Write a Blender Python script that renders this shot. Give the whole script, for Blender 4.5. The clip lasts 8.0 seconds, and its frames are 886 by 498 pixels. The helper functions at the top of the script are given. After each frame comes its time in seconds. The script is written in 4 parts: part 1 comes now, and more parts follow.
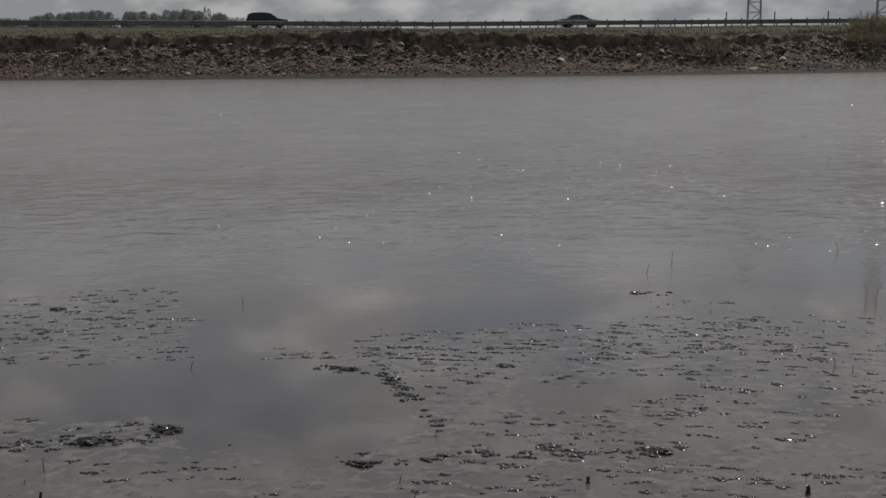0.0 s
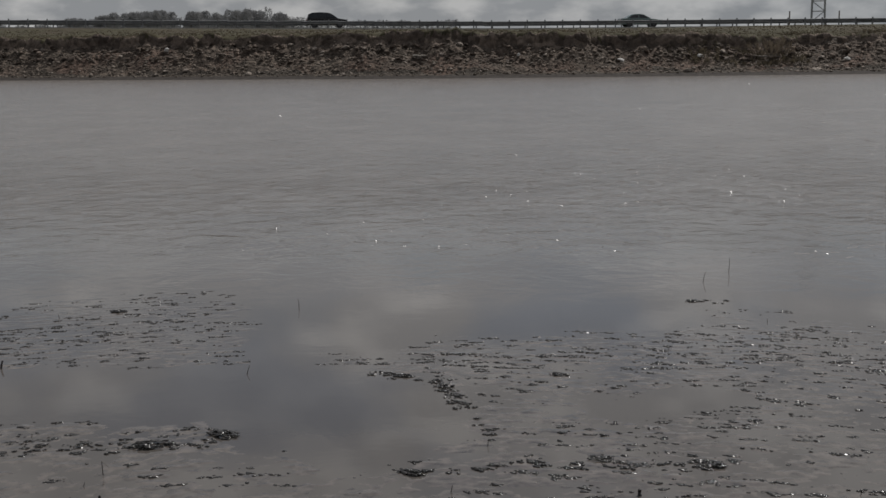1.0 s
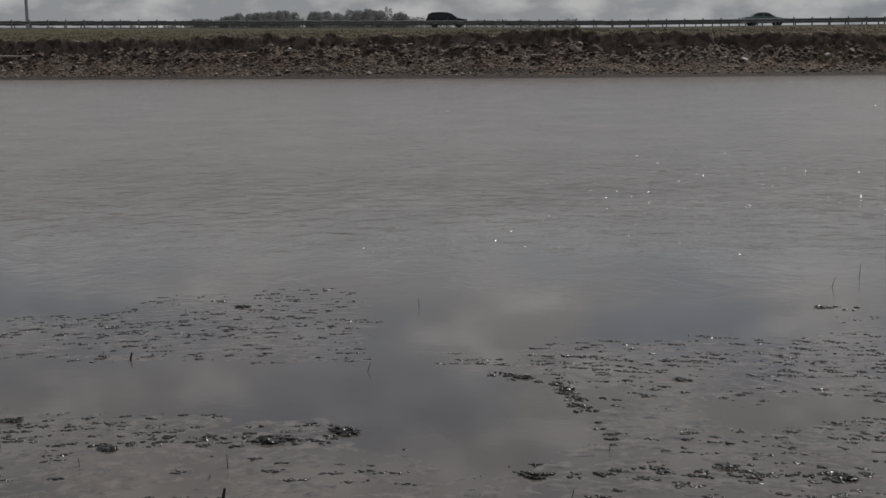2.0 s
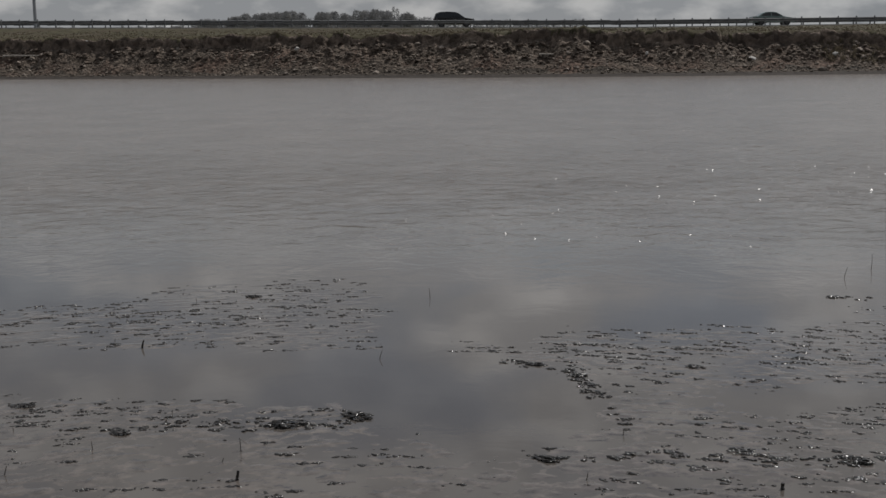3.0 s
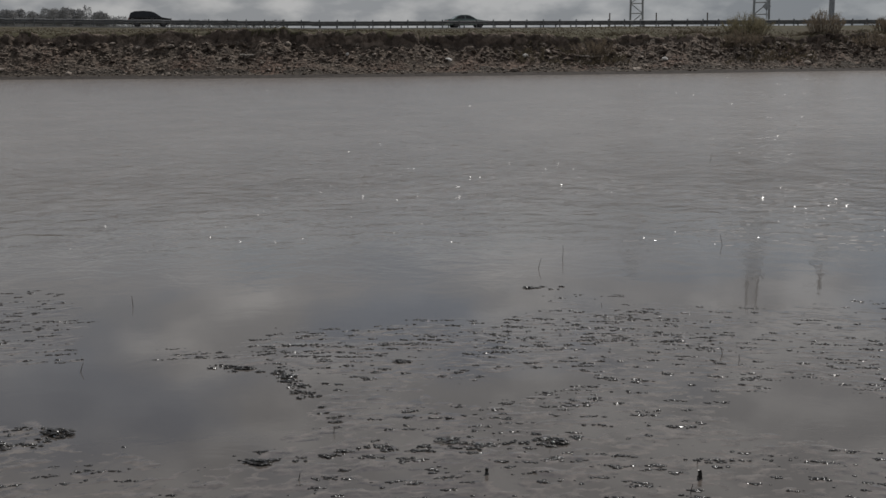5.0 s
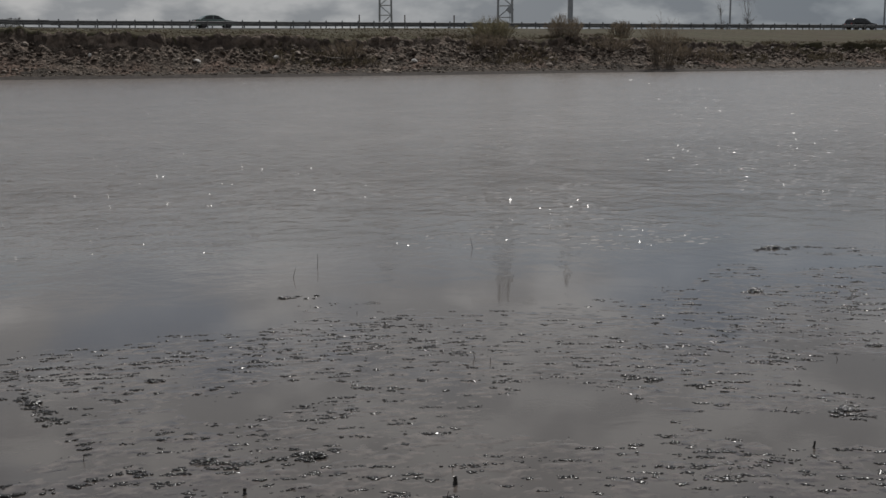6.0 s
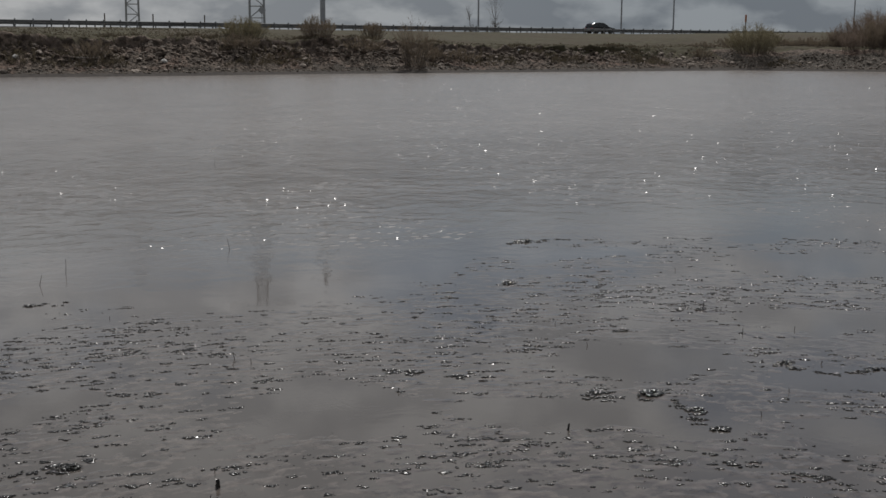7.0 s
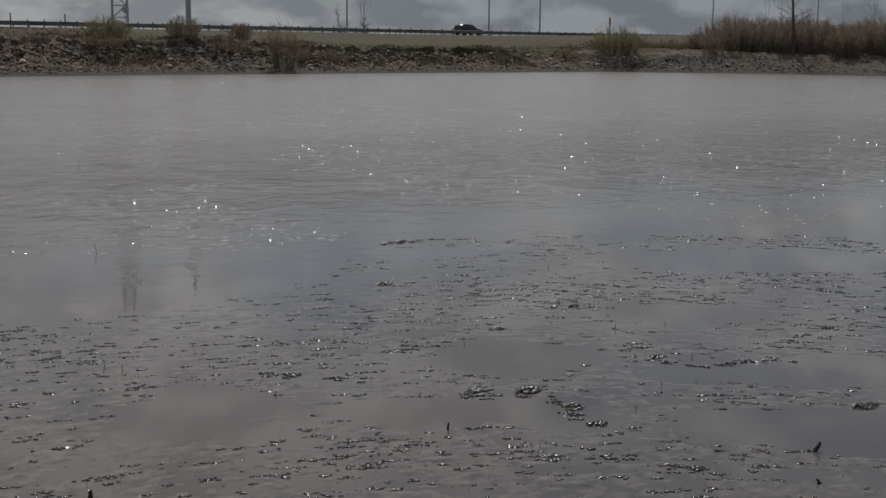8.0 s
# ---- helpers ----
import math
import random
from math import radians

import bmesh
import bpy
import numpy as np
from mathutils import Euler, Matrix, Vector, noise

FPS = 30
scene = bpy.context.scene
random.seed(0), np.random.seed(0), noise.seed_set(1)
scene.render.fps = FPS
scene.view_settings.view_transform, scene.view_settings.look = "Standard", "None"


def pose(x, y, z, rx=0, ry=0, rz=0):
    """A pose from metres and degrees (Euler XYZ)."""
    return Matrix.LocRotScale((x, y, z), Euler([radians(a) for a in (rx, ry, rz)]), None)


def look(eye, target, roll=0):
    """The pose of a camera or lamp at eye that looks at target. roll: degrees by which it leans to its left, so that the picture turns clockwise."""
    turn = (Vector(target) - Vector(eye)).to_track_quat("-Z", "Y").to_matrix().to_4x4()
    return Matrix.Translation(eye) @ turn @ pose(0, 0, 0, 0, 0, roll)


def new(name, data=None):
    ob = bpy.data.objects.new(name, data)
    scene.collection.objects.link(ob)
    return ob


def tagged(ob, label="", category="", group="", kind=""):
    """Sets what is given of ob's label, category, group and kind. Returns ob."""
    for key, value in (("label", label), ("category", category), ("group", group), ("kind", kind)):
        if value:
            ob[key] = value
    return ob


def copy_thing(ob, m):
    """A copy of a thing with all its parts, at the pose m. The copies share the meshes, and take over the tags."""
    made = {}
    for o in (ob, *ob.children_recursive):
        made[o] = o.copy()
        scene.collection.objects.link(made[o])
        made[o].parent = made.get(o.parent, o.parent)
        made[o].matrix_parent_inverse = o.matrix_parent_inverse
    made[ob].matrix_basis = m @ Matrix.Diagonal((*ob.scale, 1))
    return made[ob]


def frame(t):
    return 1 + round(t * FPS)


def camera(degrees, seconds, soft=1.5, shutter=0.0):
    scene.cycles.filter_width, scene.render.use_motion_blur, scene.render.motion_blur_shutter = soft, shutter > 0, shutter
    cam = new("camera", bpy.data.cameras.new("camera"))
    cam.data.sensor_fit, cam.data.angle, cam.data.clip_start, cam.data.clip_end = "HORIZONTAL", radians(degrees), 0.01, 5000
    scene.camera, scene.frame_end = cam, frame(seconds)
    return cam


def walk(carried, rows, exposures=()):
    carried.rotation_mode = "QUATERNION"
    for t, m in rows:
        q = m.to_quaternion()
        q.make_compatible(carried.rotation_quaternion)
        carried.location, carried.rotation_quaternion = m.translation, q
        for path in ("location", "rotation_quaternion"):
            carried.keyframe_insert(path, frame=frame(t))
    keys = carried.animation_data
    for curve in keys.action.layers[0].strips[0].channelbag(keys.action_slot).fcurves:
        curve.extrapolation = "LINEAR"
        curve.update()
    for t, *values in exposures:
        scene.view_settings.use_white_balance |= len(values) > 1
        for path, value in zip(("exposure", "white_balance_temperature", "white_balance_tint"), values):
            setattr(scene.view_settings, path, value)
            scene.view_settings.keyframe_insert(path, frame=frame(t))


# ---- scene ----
EXPOSURE = -0.36
# camera: held by hand on the muddy shore, panning
cam = camera(40.31, 8.0)
walk(cam, [
    (0.0, pose(0.016, 0.001, 1.988, 80.441, 0.613, 0.000)),
    (0.5, pose(0.034, -0.009, 2.037, 80.421, 0.611, 0.485)),
    (1.0, pose(0.038, -0.019, 2.047, 80.434, 0.632, 2.772)),
    (1.5, pose(0.015, 0.001, 2.049, 80.453, 0.676, 6.230)),
    (2.0, pose(-0.003, 0.013, 2.046, 80.476, 0.725, 8.325)),
    (2.2, pose(-0.013, 0.009, 2.033, 80.481, 0.715, 8.665)),
    (3.3, pose(-0.039, 0.007, 1.944, 80.514, 0.777, 8.606)),
    (3.5, pose(-0.033, 0.009, 1.938, 80.510, 0.754, 7.929)),
    (4.0, pose(-0.019, 0.010, 1.930, 80.480, 0.686, 3.886)),
    (4.2, pose(-0.019, 0.016, 1.934, 80.425, 0.764, 1.959)),
    (5.3, pose(-0.012, -0.020, 1.983, 80.402, 0.358, -8.575)),
    (5.5, pose(0.003, -0.013, 1.998, 80.381, 0.358, -11.105)),
    (6.0, pose(0.004, -0.021, 2.036, 80.363, 0.156, -16.898)),
    (6.5, pose(0.011, -0.020, 2.027, 80.392, -0.043, -22.665)),
    (7.0, pose(0.010, -0.008, 2.005, 80.439, -0.262, -28.406)),
    (7.5, pose(0.008, 0.012, 2.012, 80.493, -0.417, -32.644)),
    (8.0, pose(-0.001, 0.031, 1.994, 80.535, -0.500, -34.539)),
], exposures=[(0.0, EXPOSURE), (8.0, EXPOSURE)])

# ---------------------------------------------------------------- light
SUN_AZ, SUN_EL = 34.0, 52.0        # degrees clockwise from +y, and up
world = bpy.data.worlds.new("world")
scene.world = world
world.use_nodes = True
wt = world.node_tree
wn, wl = wt.nodes, wt.links
wn.clear()
w_out = wn.new("ShaderNodeOutputWorld")
w_bg = wn.new("ShaderNodeBackground")
w_sky = wn.new("ShaderNodeTexSky")
w_sky.sky_type = "NISHITA"
w_sky.sun_disc = False
w_sky.sun_elevation = radians(SUN_EL)
w_sky.sun_rotation = radians(SUN_AZ)
w_sky.air_density, w_sky.dust_density, w_sky.ozone_density = 1.0, 0.0, 1.0
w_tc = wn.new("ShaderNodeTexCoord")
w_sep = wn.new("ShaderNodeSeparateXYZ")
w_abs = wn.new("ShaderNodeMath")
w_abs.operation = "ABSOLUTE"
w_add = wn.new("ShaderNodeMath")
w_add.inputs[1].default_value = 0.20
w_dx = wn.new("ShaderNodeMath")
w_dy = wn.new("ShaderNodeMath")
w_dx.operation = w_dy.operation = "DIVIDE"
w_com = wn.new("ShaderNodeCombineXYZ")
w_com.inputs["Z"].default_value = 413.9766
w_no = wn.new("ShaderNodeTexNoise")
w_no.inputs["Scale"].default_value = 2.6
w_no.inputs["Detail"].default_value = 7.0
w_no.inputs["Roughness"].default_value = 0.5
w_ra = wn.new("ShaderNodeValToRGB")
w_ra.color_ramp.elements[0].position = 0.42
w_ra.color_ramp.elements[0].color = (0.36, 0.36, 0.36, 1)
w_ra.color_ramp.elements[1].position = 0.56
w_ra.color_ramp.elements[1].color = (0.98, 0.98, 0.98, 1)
w_no2 = wn.new("ShaderNodeTexNoise")
w_no2.inputs["Scale"].default_value = 15.0
w_no2.inputs["Detail"].default_value = 7.0
w_cr = wn.new("ShaderNodeValToRGB")
w_cr.color_ramp.elements[0].position = 0.44
w_cr.color_ramp.elements[0].color = (5.5, 5.7, 6.0, 1)
w_cr.color_ramp.elements[1].position = 0.60
w_cr.color_ramp.elements[1].color = (9.4, 9.4, 9.4, 1)
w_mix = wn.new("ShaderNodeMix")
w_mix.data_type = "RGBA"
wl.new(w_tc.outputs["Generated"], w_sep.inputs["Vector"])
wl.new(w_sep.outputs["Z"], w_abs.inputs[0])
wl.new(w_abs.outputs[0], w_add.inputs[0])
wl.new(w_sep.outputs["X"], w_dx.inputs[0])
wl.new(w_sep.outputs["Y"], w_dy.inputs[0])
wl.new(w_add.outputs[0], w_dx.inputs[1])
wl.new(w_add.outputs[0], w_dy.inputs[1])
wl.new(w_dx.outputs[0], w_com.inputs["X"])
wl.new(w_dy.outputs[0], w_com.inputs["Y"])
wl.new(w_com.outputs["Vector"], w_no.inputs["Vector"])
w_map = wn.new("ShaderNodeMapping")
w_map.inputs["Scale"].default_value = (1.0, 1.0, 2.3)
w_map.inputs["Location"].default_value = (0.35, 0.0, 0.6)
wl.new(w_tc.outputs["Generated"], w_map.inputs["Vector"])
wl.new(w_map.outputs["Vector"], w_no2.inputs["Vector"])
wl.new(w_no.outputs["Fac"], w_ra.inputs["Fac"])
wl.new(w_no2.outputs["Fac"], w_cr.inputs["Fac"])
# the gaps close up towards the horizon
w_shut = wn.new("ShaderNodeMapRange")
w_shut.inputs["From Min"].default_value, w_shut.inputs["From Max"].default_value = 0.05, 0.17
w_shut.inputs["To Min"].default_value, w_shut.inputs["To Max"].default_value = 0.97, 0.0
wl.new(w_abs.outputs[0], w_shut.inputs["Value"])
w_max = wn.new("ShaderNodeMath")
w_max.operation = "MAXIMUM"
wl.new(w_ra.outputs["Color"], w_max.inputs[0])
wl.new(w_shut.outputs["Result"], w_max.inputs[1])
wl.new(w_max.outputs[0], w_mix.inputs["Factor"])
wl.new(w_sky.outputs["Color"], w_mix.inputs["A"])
w_low = wn.new("ShaderNodeMapRange")
w_low.inputs["From Min"].default_value, w_low.inputs["From Max"].default_value = 0.03, 0.22
w_low.inputs["To Min"].default_value, w_low.inputs["To Max"].default_value = 1.22, 1.36
wl.new(w_abs.outputs[0], w_low.inputs["Value"])
w_haze = wn.new("ShaderNodeHueSaturation")
wl.new(w_low.outputs["Result"], w_haze.inputs["Value"])
wl.new(w_cr.outputs["Color"], w_haze.inputs["Color"])
wl.new(w_haze.outputs["Color"], w_mix.inputs["B"])
w_side = wn.new("ShaderNodeMapRange")
w_side.inputs["From Min"].default_value, w_side.inputs["From Max"].default_value = 0.0, 0.6
wl.new(w_sep.outputs["X"], w_side.inputs["Value"])
w_tint = wn.new("ShaderNodeMix")
w_tint.data_type = "RGBA"
w_tint.blend_type = "MULTIPLY"
w_tint.inputs["B"].default_value = (0.52, 0.565, 0.61, 1)
w_rain = wn.new("ShaderNodeMapRange")            # a far rain-grey bank low in the sky
w_rain.inputs["From Min"].default_value, w_rain.inputs["From Max"].default_value = 0.05, 0.16
w_rain.inputs["To Min"].default_value, w_rain.inputs["To Max"].default_value = 1.0, 0.35
wl.new(w_abs.outputs[0], w_rain.inputs["Value"])
w_bank = wn.new("ShaderNodeMath")
w_bank.operation = "MULTIPLY"
wl.new(w_side.outputs["Result"], w_bank.inputs[0])
wl.new(w_rain.outputs["Result"], w_bank.inputs[1])
wl.new(w_bank.outputs[0], w_tint.inputs["Factor"])
wl.new(w_mix.outputs["Result"], w_tint.inputs["A"])
# thin cloud is brighter towards the sun
w_dot = wn.new("ShaderNodeVectorMath")
w_dot.operation = "DOT_PRODUCT"
w_dot.inputs[1].default_value = (math.sin(radians(SUN_AZ)) * math.cos(radians(SUN_EL)), math.cos(radians(SUN_AZ)) * math.cos(radians(SUN_EL)), math.sin(radians(SUN_EL)))
wl.new(w_tc.outputs["Generated"], w_dot.inputs[0])
w_glow = wn.new("ShaderNodeMapRange")
w_glow.inputs["From Min"].default_value, w_glow.inputs["From Max"].default_value = 0.5, 1.0
w_glow.inputs["To Min"].default_value, w_glow.inputs["To Max"].default_value = 0.94, 1.42
wl.new(w_dot.outputs["Value"], w_glow.inputs["Value"])
w_lit = wn.new("ShaderNodeHueSaturation")
wl.new(w_glow.outputs["Result"], w_lit.inputs["Value"])
wl.new(w_tint.outputs["Result"], w_lit.inputs["Color"])
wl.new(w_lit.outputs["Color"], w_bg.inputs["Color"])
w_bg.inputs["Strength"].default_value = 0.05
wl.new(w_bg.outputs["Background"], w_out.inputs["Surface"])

sun = new("sun", bpy.data.lights.new("sun", "SUN"))
sun.data.energy, sun.data.angle, sun.data.color = 4.2, radians(0.53), (1.0, 0.97, 0.93)
_a, _e = radians(SUN_AZ), radians(SUN_EL)
sun.matrix_world = look((Vector((math.sin(_a) * math.cos(_e), math.cos(_a) * math.cos(_e), math.sin(_e))) * 60), (0, 0, 0))


# ---------------------------------------------------------------- materials
def material(name, dark, light, scale=3.0, rough=0.8, bump=0.3, bump_scale=25.0, metallic=0.0, spec=0.5,
             spots=None, spots_scale=0.4, random_tint=0.0, bump_distance=0.03, pebbles=0.0, thin=0.0):
    """Two-scale noise colour between dark and light, larger stains of a third colour, and bump."""
    m = bpy.data.materials.new(name)
    m.use_nodes = True
    nt = m.node_tree
    n, l = nt.nodes, nt.links
    b = n["Principled BSDF"]
    geo = n.new("ShaderNodeNewGeometry")
    a = n.new("ShaderNodeTexNoise")
    a.inputs["Scale"].default_value, a.inputs["Detail"].default_value, a.inputs["Roughness"].default_value = scale, 8.0, 0.65
    l.new(geo.outputs["Position"], a.inputs["Vector"])
    r = n.new("ShaderNodeValToRGB")
    r.color_ramp.elements[0].position, r.color_ramp.elements[1].position = 0.32, 0.68
    r.color_ramp.elements[0].color, r.color_ramp.elements[1].color = (*dark, 1), (*light, 1)
    l.new(a.outputs["Fac"], r.inputs["Fac"])
    col = r.outputs["Color"]
    if spots:
        c = n.new("ShaderNodeTexNoise")
        c.inputs["Scale"].default_value, c.inputs["Detail"].default_value = spots_scale, 5.0
        l.new(geo.outputs["Position"], c.inputs["Vector"])
        mr = n.new("ShaderNodeMapRange")
        mr.inputs["From Min"].default_value, mr.inputs["From Max"].default_value = 0.45, 0.65
        l.new(c.outputs["Fac"], mr.inputs["Value"])
        mx = n.new("ShaderNodeMix")
        mx.data_type = "RGBA"
        l.new(mr.outputs["Result"], mx.inputs["Factor"])
        l.new(col, mx.inputs["A"])
        mx.inputs["B"].default_value = (*spots, 1)
        col = mx.outputs["Result"]
    if random_tint:
        oi = n.new("ShaderNodeObjectInfo")
        hs = n.new("ShaderNodeHueSaturation")
        mr2 = n.new("ShaderNodeMapRange")
        mr2.inputs["To Min"].default_value, mr2.inputs["To Max"].default_value = 1 - random_tint, 1 + random_tint
        l.new(oi.outputs["Random"], mr2.inputs["Value"])
        l.new(mr2.outputs["Result"], hs.inputs["Value"])
        l.new(col, hs.inputs["Color"])
        col = hs.outputs["Color"]
    vor = None
    if pebbles:
        vor = n.new("ShaderNodeTexVoronoi")
        vor.inputs["Scale"].default_value = pebbles
        l.new(geo.outputs["Position"], vor.inputs["Vector"])
        one = n.new("ShaderNodeSeparateColor")
        l.new(vor.outputs["Color"], one.inputs["Color"])
        pm = n.new("ShaderNodeMapRange")
        pm.inputs["To Min"].default_value, pm.inputs["To Max"].default_value = 0.55, 1.5
        l.new(one.outputs["Red"], pm.inputs["Value"])
        ph = n.new("ShaderNodeHueSaturation")
        l.new(pm.outputs["Result"], ph.inputs["Value"])
        l.new(col, ph.inputs["Color"])
        col = ph.outputs["Color"]
    l.new(col, b.inputs["Base Color"])
    if thin:
        tr = n.new("ShaderNodeBsdfTranslucent")
        ms = n.new("ShaderNodeMixShader")
        ms.inputs["Fac"].default_value = thin
        l.new(col, tr.inputs["Color"])
        l.new(b.outputs["BSDF"], ms.inputs[1])
        l.new(tr.outputs["BSDF"], ms.inputs[2])
        l.new(ms.outputs["Shader"], n["Material Output"].inputs["Surface"])
    b.inputs["Roughness"].default_value = rough
    b.inputs["Metallic"].default_value = metallic
    b.inputs["Specular IOR Level"].default_value = spec
    if bump:
        d = n.new("ShaderNodeTexNoise")
        d.inputs["Scale"].default_value, d.inputs["Detail"].default_value = bump_scale, 6.0
        l.new(geo.outputs["Position"], d.inputs["Vector"])
        bp = n.new("ShaderNodeBump")
        bp.inputs["Strength"].default_value, bp.inputs["Distance"].default_value = bump, bump_distance
        l.new(d.outputs["Fac"], bp.inputs["Height"])
        if vor:
            bv = n.new("ShaderNodeBump")
            bv.invert = True
            bv.inputs["Strength"].default_value, bv.inputs["Distance"].default_value = 0.55, 0.5 / pebbles
            l.new(vor.outputs["Distance"], bv.inputs["Height"])
            l.new(bp.outputs["Normal"], bv.inputs["Normal"])
            l.new(bv.outputs["Normal"], b.inputs["Normal"])
        else:
            l.new(bp.outputs["Normal"], b.inputs["Normal"])
    return m


def water_material():
    """Murky brown shallow water: a calm mirror near the mud, wind ripples further out."""
    m = bpy.data.materials.new("murky_water")
    m.use_nodes = True
    nt = m.node_tree
    n, l = nt.nodes, nt.links
    b = n["Principled BSDF"]
    geo = n.new("ShaderNodeNewGeometry")
    sep = n.new("ShaderNodeSeparateXYZ")
    l.new(geo.outputs["Position"], sep.inputs["Vector"])
    # wind: grows from the calm edge of the mud to the open lake, in patches
    wide = n.new("ShaderNodeTexNoise")
    wide.inputs["Scale"].default_value, wide.inputs["Detail"].default_value = 0.22, 3.0
    l.new(geo.outputs["Position"], wide.inputs["Vector"])
    far = n.new("ShaderNodeMapRange")
    far.inputs["From Min"].default_value, far.inputs["From Max"].default_value = 9.5, 18.0
    l.new(sep.outputs["Y"], far.inputs["Value"])
    patch = n.new("ShaderNodeMapRange")
    patch.inputs["From Min"].default_value, patch.inputs["From Max"].default_value = 0.30, 0.62
    patch.inputs["To Min"].default_value, patch.inputs["To Max"].default_value = 0.7, 1.0
    l.new(wide.outputs["Fac"], patch.inputs["Value"])
    wind = n.new("ShaderNodeMath")
    wind.operation = "MULTIPLY"
    l.new(far.outputs["Result"], wind.inputs[0])
    l.new(patch.outputs["Result"], wind.inputs[1])
    calm = n.new("ShaderNodeMath")
    calm.operation = "MULTIPLY_ADD"
    calm.inputs[1].default_value, calm.inputs[2].default_value = 0.98, 0.012
    l.new(wind.outputs[0], calm.inputs[0])
    mp = n.new("ShaderNodeMapping")
    mp.inputs["Scale"].default_value = (1.0, 2.3, 1.0)
    mp.inputs["Rotation"].default_value = (0, 0, radians(-8))
    l.new(geo.outputs["Position"], mp.inputs["Vector"])
    h1 = n.new("ShaderNodeTexNoise")
    h1.inputs["Scale"].default_value, h1.inputs["Detail"].default_value, h1.inputs["Distortion"].default_value = 2.1, 6.0, 0.9
    mp1 = n.new("ShaderNodeMapping")
    mp1.inputs["Scale"].default_value = (1.15, 1.25, 1.0)
    mp1.inputs["Rotation"].default_value = (0, 0, radians(20))
    l.new(geo.outputs["Position"], mp1.inputs["Vector"])
    l.new(mp1.outputs["Vector"], h1.inputs["Vector"])
    h2 = n.new("ShaderNodeTexNoise")
    h2.inputs["Scale"].default_value, h2.inputs["Detail"].default_value = 9.0, 3.0
    l.new(mp.outputs["Vector"], h2.inputs["Vector"])
    # long low swells that show as dashes far out
    mp0 = n.new("ShaderNodeMapping")
    mp0.inputs["Scale"].default_value = (0.9, 0.55, 1.0)
    mp0.inputs["Rotation"].default_value = (0, 0, radians(12))
    l.new(geo.outputs["Position"], mp0.inputs["Vector"])
    h0 = n.new("ShaderNodeTexNoise")
    h0.inputs["Scale"].default_value, h0.inputs["Detail"].default_value = 1.25, 4.0
    l.new(mp0.outputs["Vector"], h0.inputs["Vector"])
    b0 = n.new("ShaderNodeBump")
    b0.inputs["Distance"].default_value = WAVE_SWELL
    l.new(wind.outputs[0], b0.inputs["Strength"])
    l.new(h0.outputs["Fac"], b0.inputs["Height"])
    b1 = n.new("ShaderNodeBump")
    l.new(b0.outputs["Normal"], b1.inputs["Normal"])
    b1.inputs["Distance"].default_value = WAVE_LONG
    l.new(calm.outputs[0], b1.inputs["Strength"])
    l.new(h1.outputs["Fac"], b1.inputs["Height"])
    b2 = n.new("ShaderNodeBump")
    b2.inputs["Distance"].default_value = WAVE_SHORT
    l.new(calm.outputs[0], b2.inputs["Strength"])
    l.new(h2.outputs["Fac"], b2.inputs["Height"])
    l.new(b1.outputs["Normal"], b2.inputs["Normal"])
    # cat's paws: small steep wavelets in scattered gusts
    h3 = n.new("ShaderNodeTexNoise")
    h3.inputs["Scale"].default_value, h3.inputs["Detail"].default_value = 24.0, 2.0
    l.new(geo.outputs["Position"], h3.inputs["Vector"])
    gust = n.new("ShaderNodeTexNoise")
    gust.inputs["Scale"].default_value, gust.inputs["Detail"].default_value = 3.6, 4.0
    l.new(geo.outputs["Position"], gust.inputs["Vector"])
    gm = n.new("ShaderNodeMapRange")
    gm.inputs["From Min"].default_value, gm.inputs["From Max"].default_value = 0.57, 0.70
    l.new(gust.outputs["Fac"], gm.inputs["Value"])
    gw = n.new("ShaderNodeMath")
    gw.operation = "MULTIPLY"
    l.new(gm.outputs["Result"], gw.inputs[0])
    l.new(far.outputs["Result"], gw.inputs[1])
    b3 = n.new("ShaderNodeBump")
    b3.inputs["Distance"].default_value = 0.026
    l.new(gw.outputs[0], b3.inputs["Strength"])
    l.new(h3.outputs["Fac"], b3.inputs["Height"])
    l.new(b2.outputs["Normal"], b3.inputs["Normal"])
    l.new(b3.outputs["Normal"], b.inputs["Normal"])
    ro = n.new("ShaderNodeMapRange")
    ro.inputs["From Min"].default_value, ro.inputs["From Max"].default_value = 10.0, 27.0
    ro.inputs["To Min"].default_value, ro.inputs["To Max"].default_value = 0.04, 0.25
    l.new(sep.outputs["Y"], ro.inputs["Value"])
    slick = n.new("ShaderNodeMath")
    slick.operation = "MULTIPLY_ADD"
    slick.inputs[1].default_value, slick.inputs[2].default_value = -0.75, 1.0
    l.new(gw.outputs[0], slick.inputs[0])
    sharp = n.new("ShaderNodeMath")
    sharp.operation = "MULTIPLY"
    l.new(ro.outputs["Result"], sharp.inputs[0])
    l.new(slick.outputs[0], sharp.inputs[1])
    l.new(sharp.outputs[0], b.inputs["Roughness"])
    silt = n.new("ShaderNodeTexNoise")
    silt.inputs["Scale"].default_value, silt.inputs["Detail"].default_value = 0.5, 6.0
    l.new(geo.outputs["Position"], silt.inputs["Vector"])
    ramp = n.new("ShaderNodeValToRGB")
    ramp.color_ramp.elements[0].position, ramp.color_ramp.elements[1].position = 0.3, 0.7
    ramp.color_ramp.elements[0].color, ramp.color_ramp.elements[1].color = (0.130, 0.115, 0.104, 1), (0.167, 0.149, 0.136, 1)
    l.new(silt.outputs["Fac"], ramp.inputs["Fac"])
    # base colour scaled by y alone: half at 6.5 m, full from 16 m
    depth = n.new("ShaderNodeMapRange")
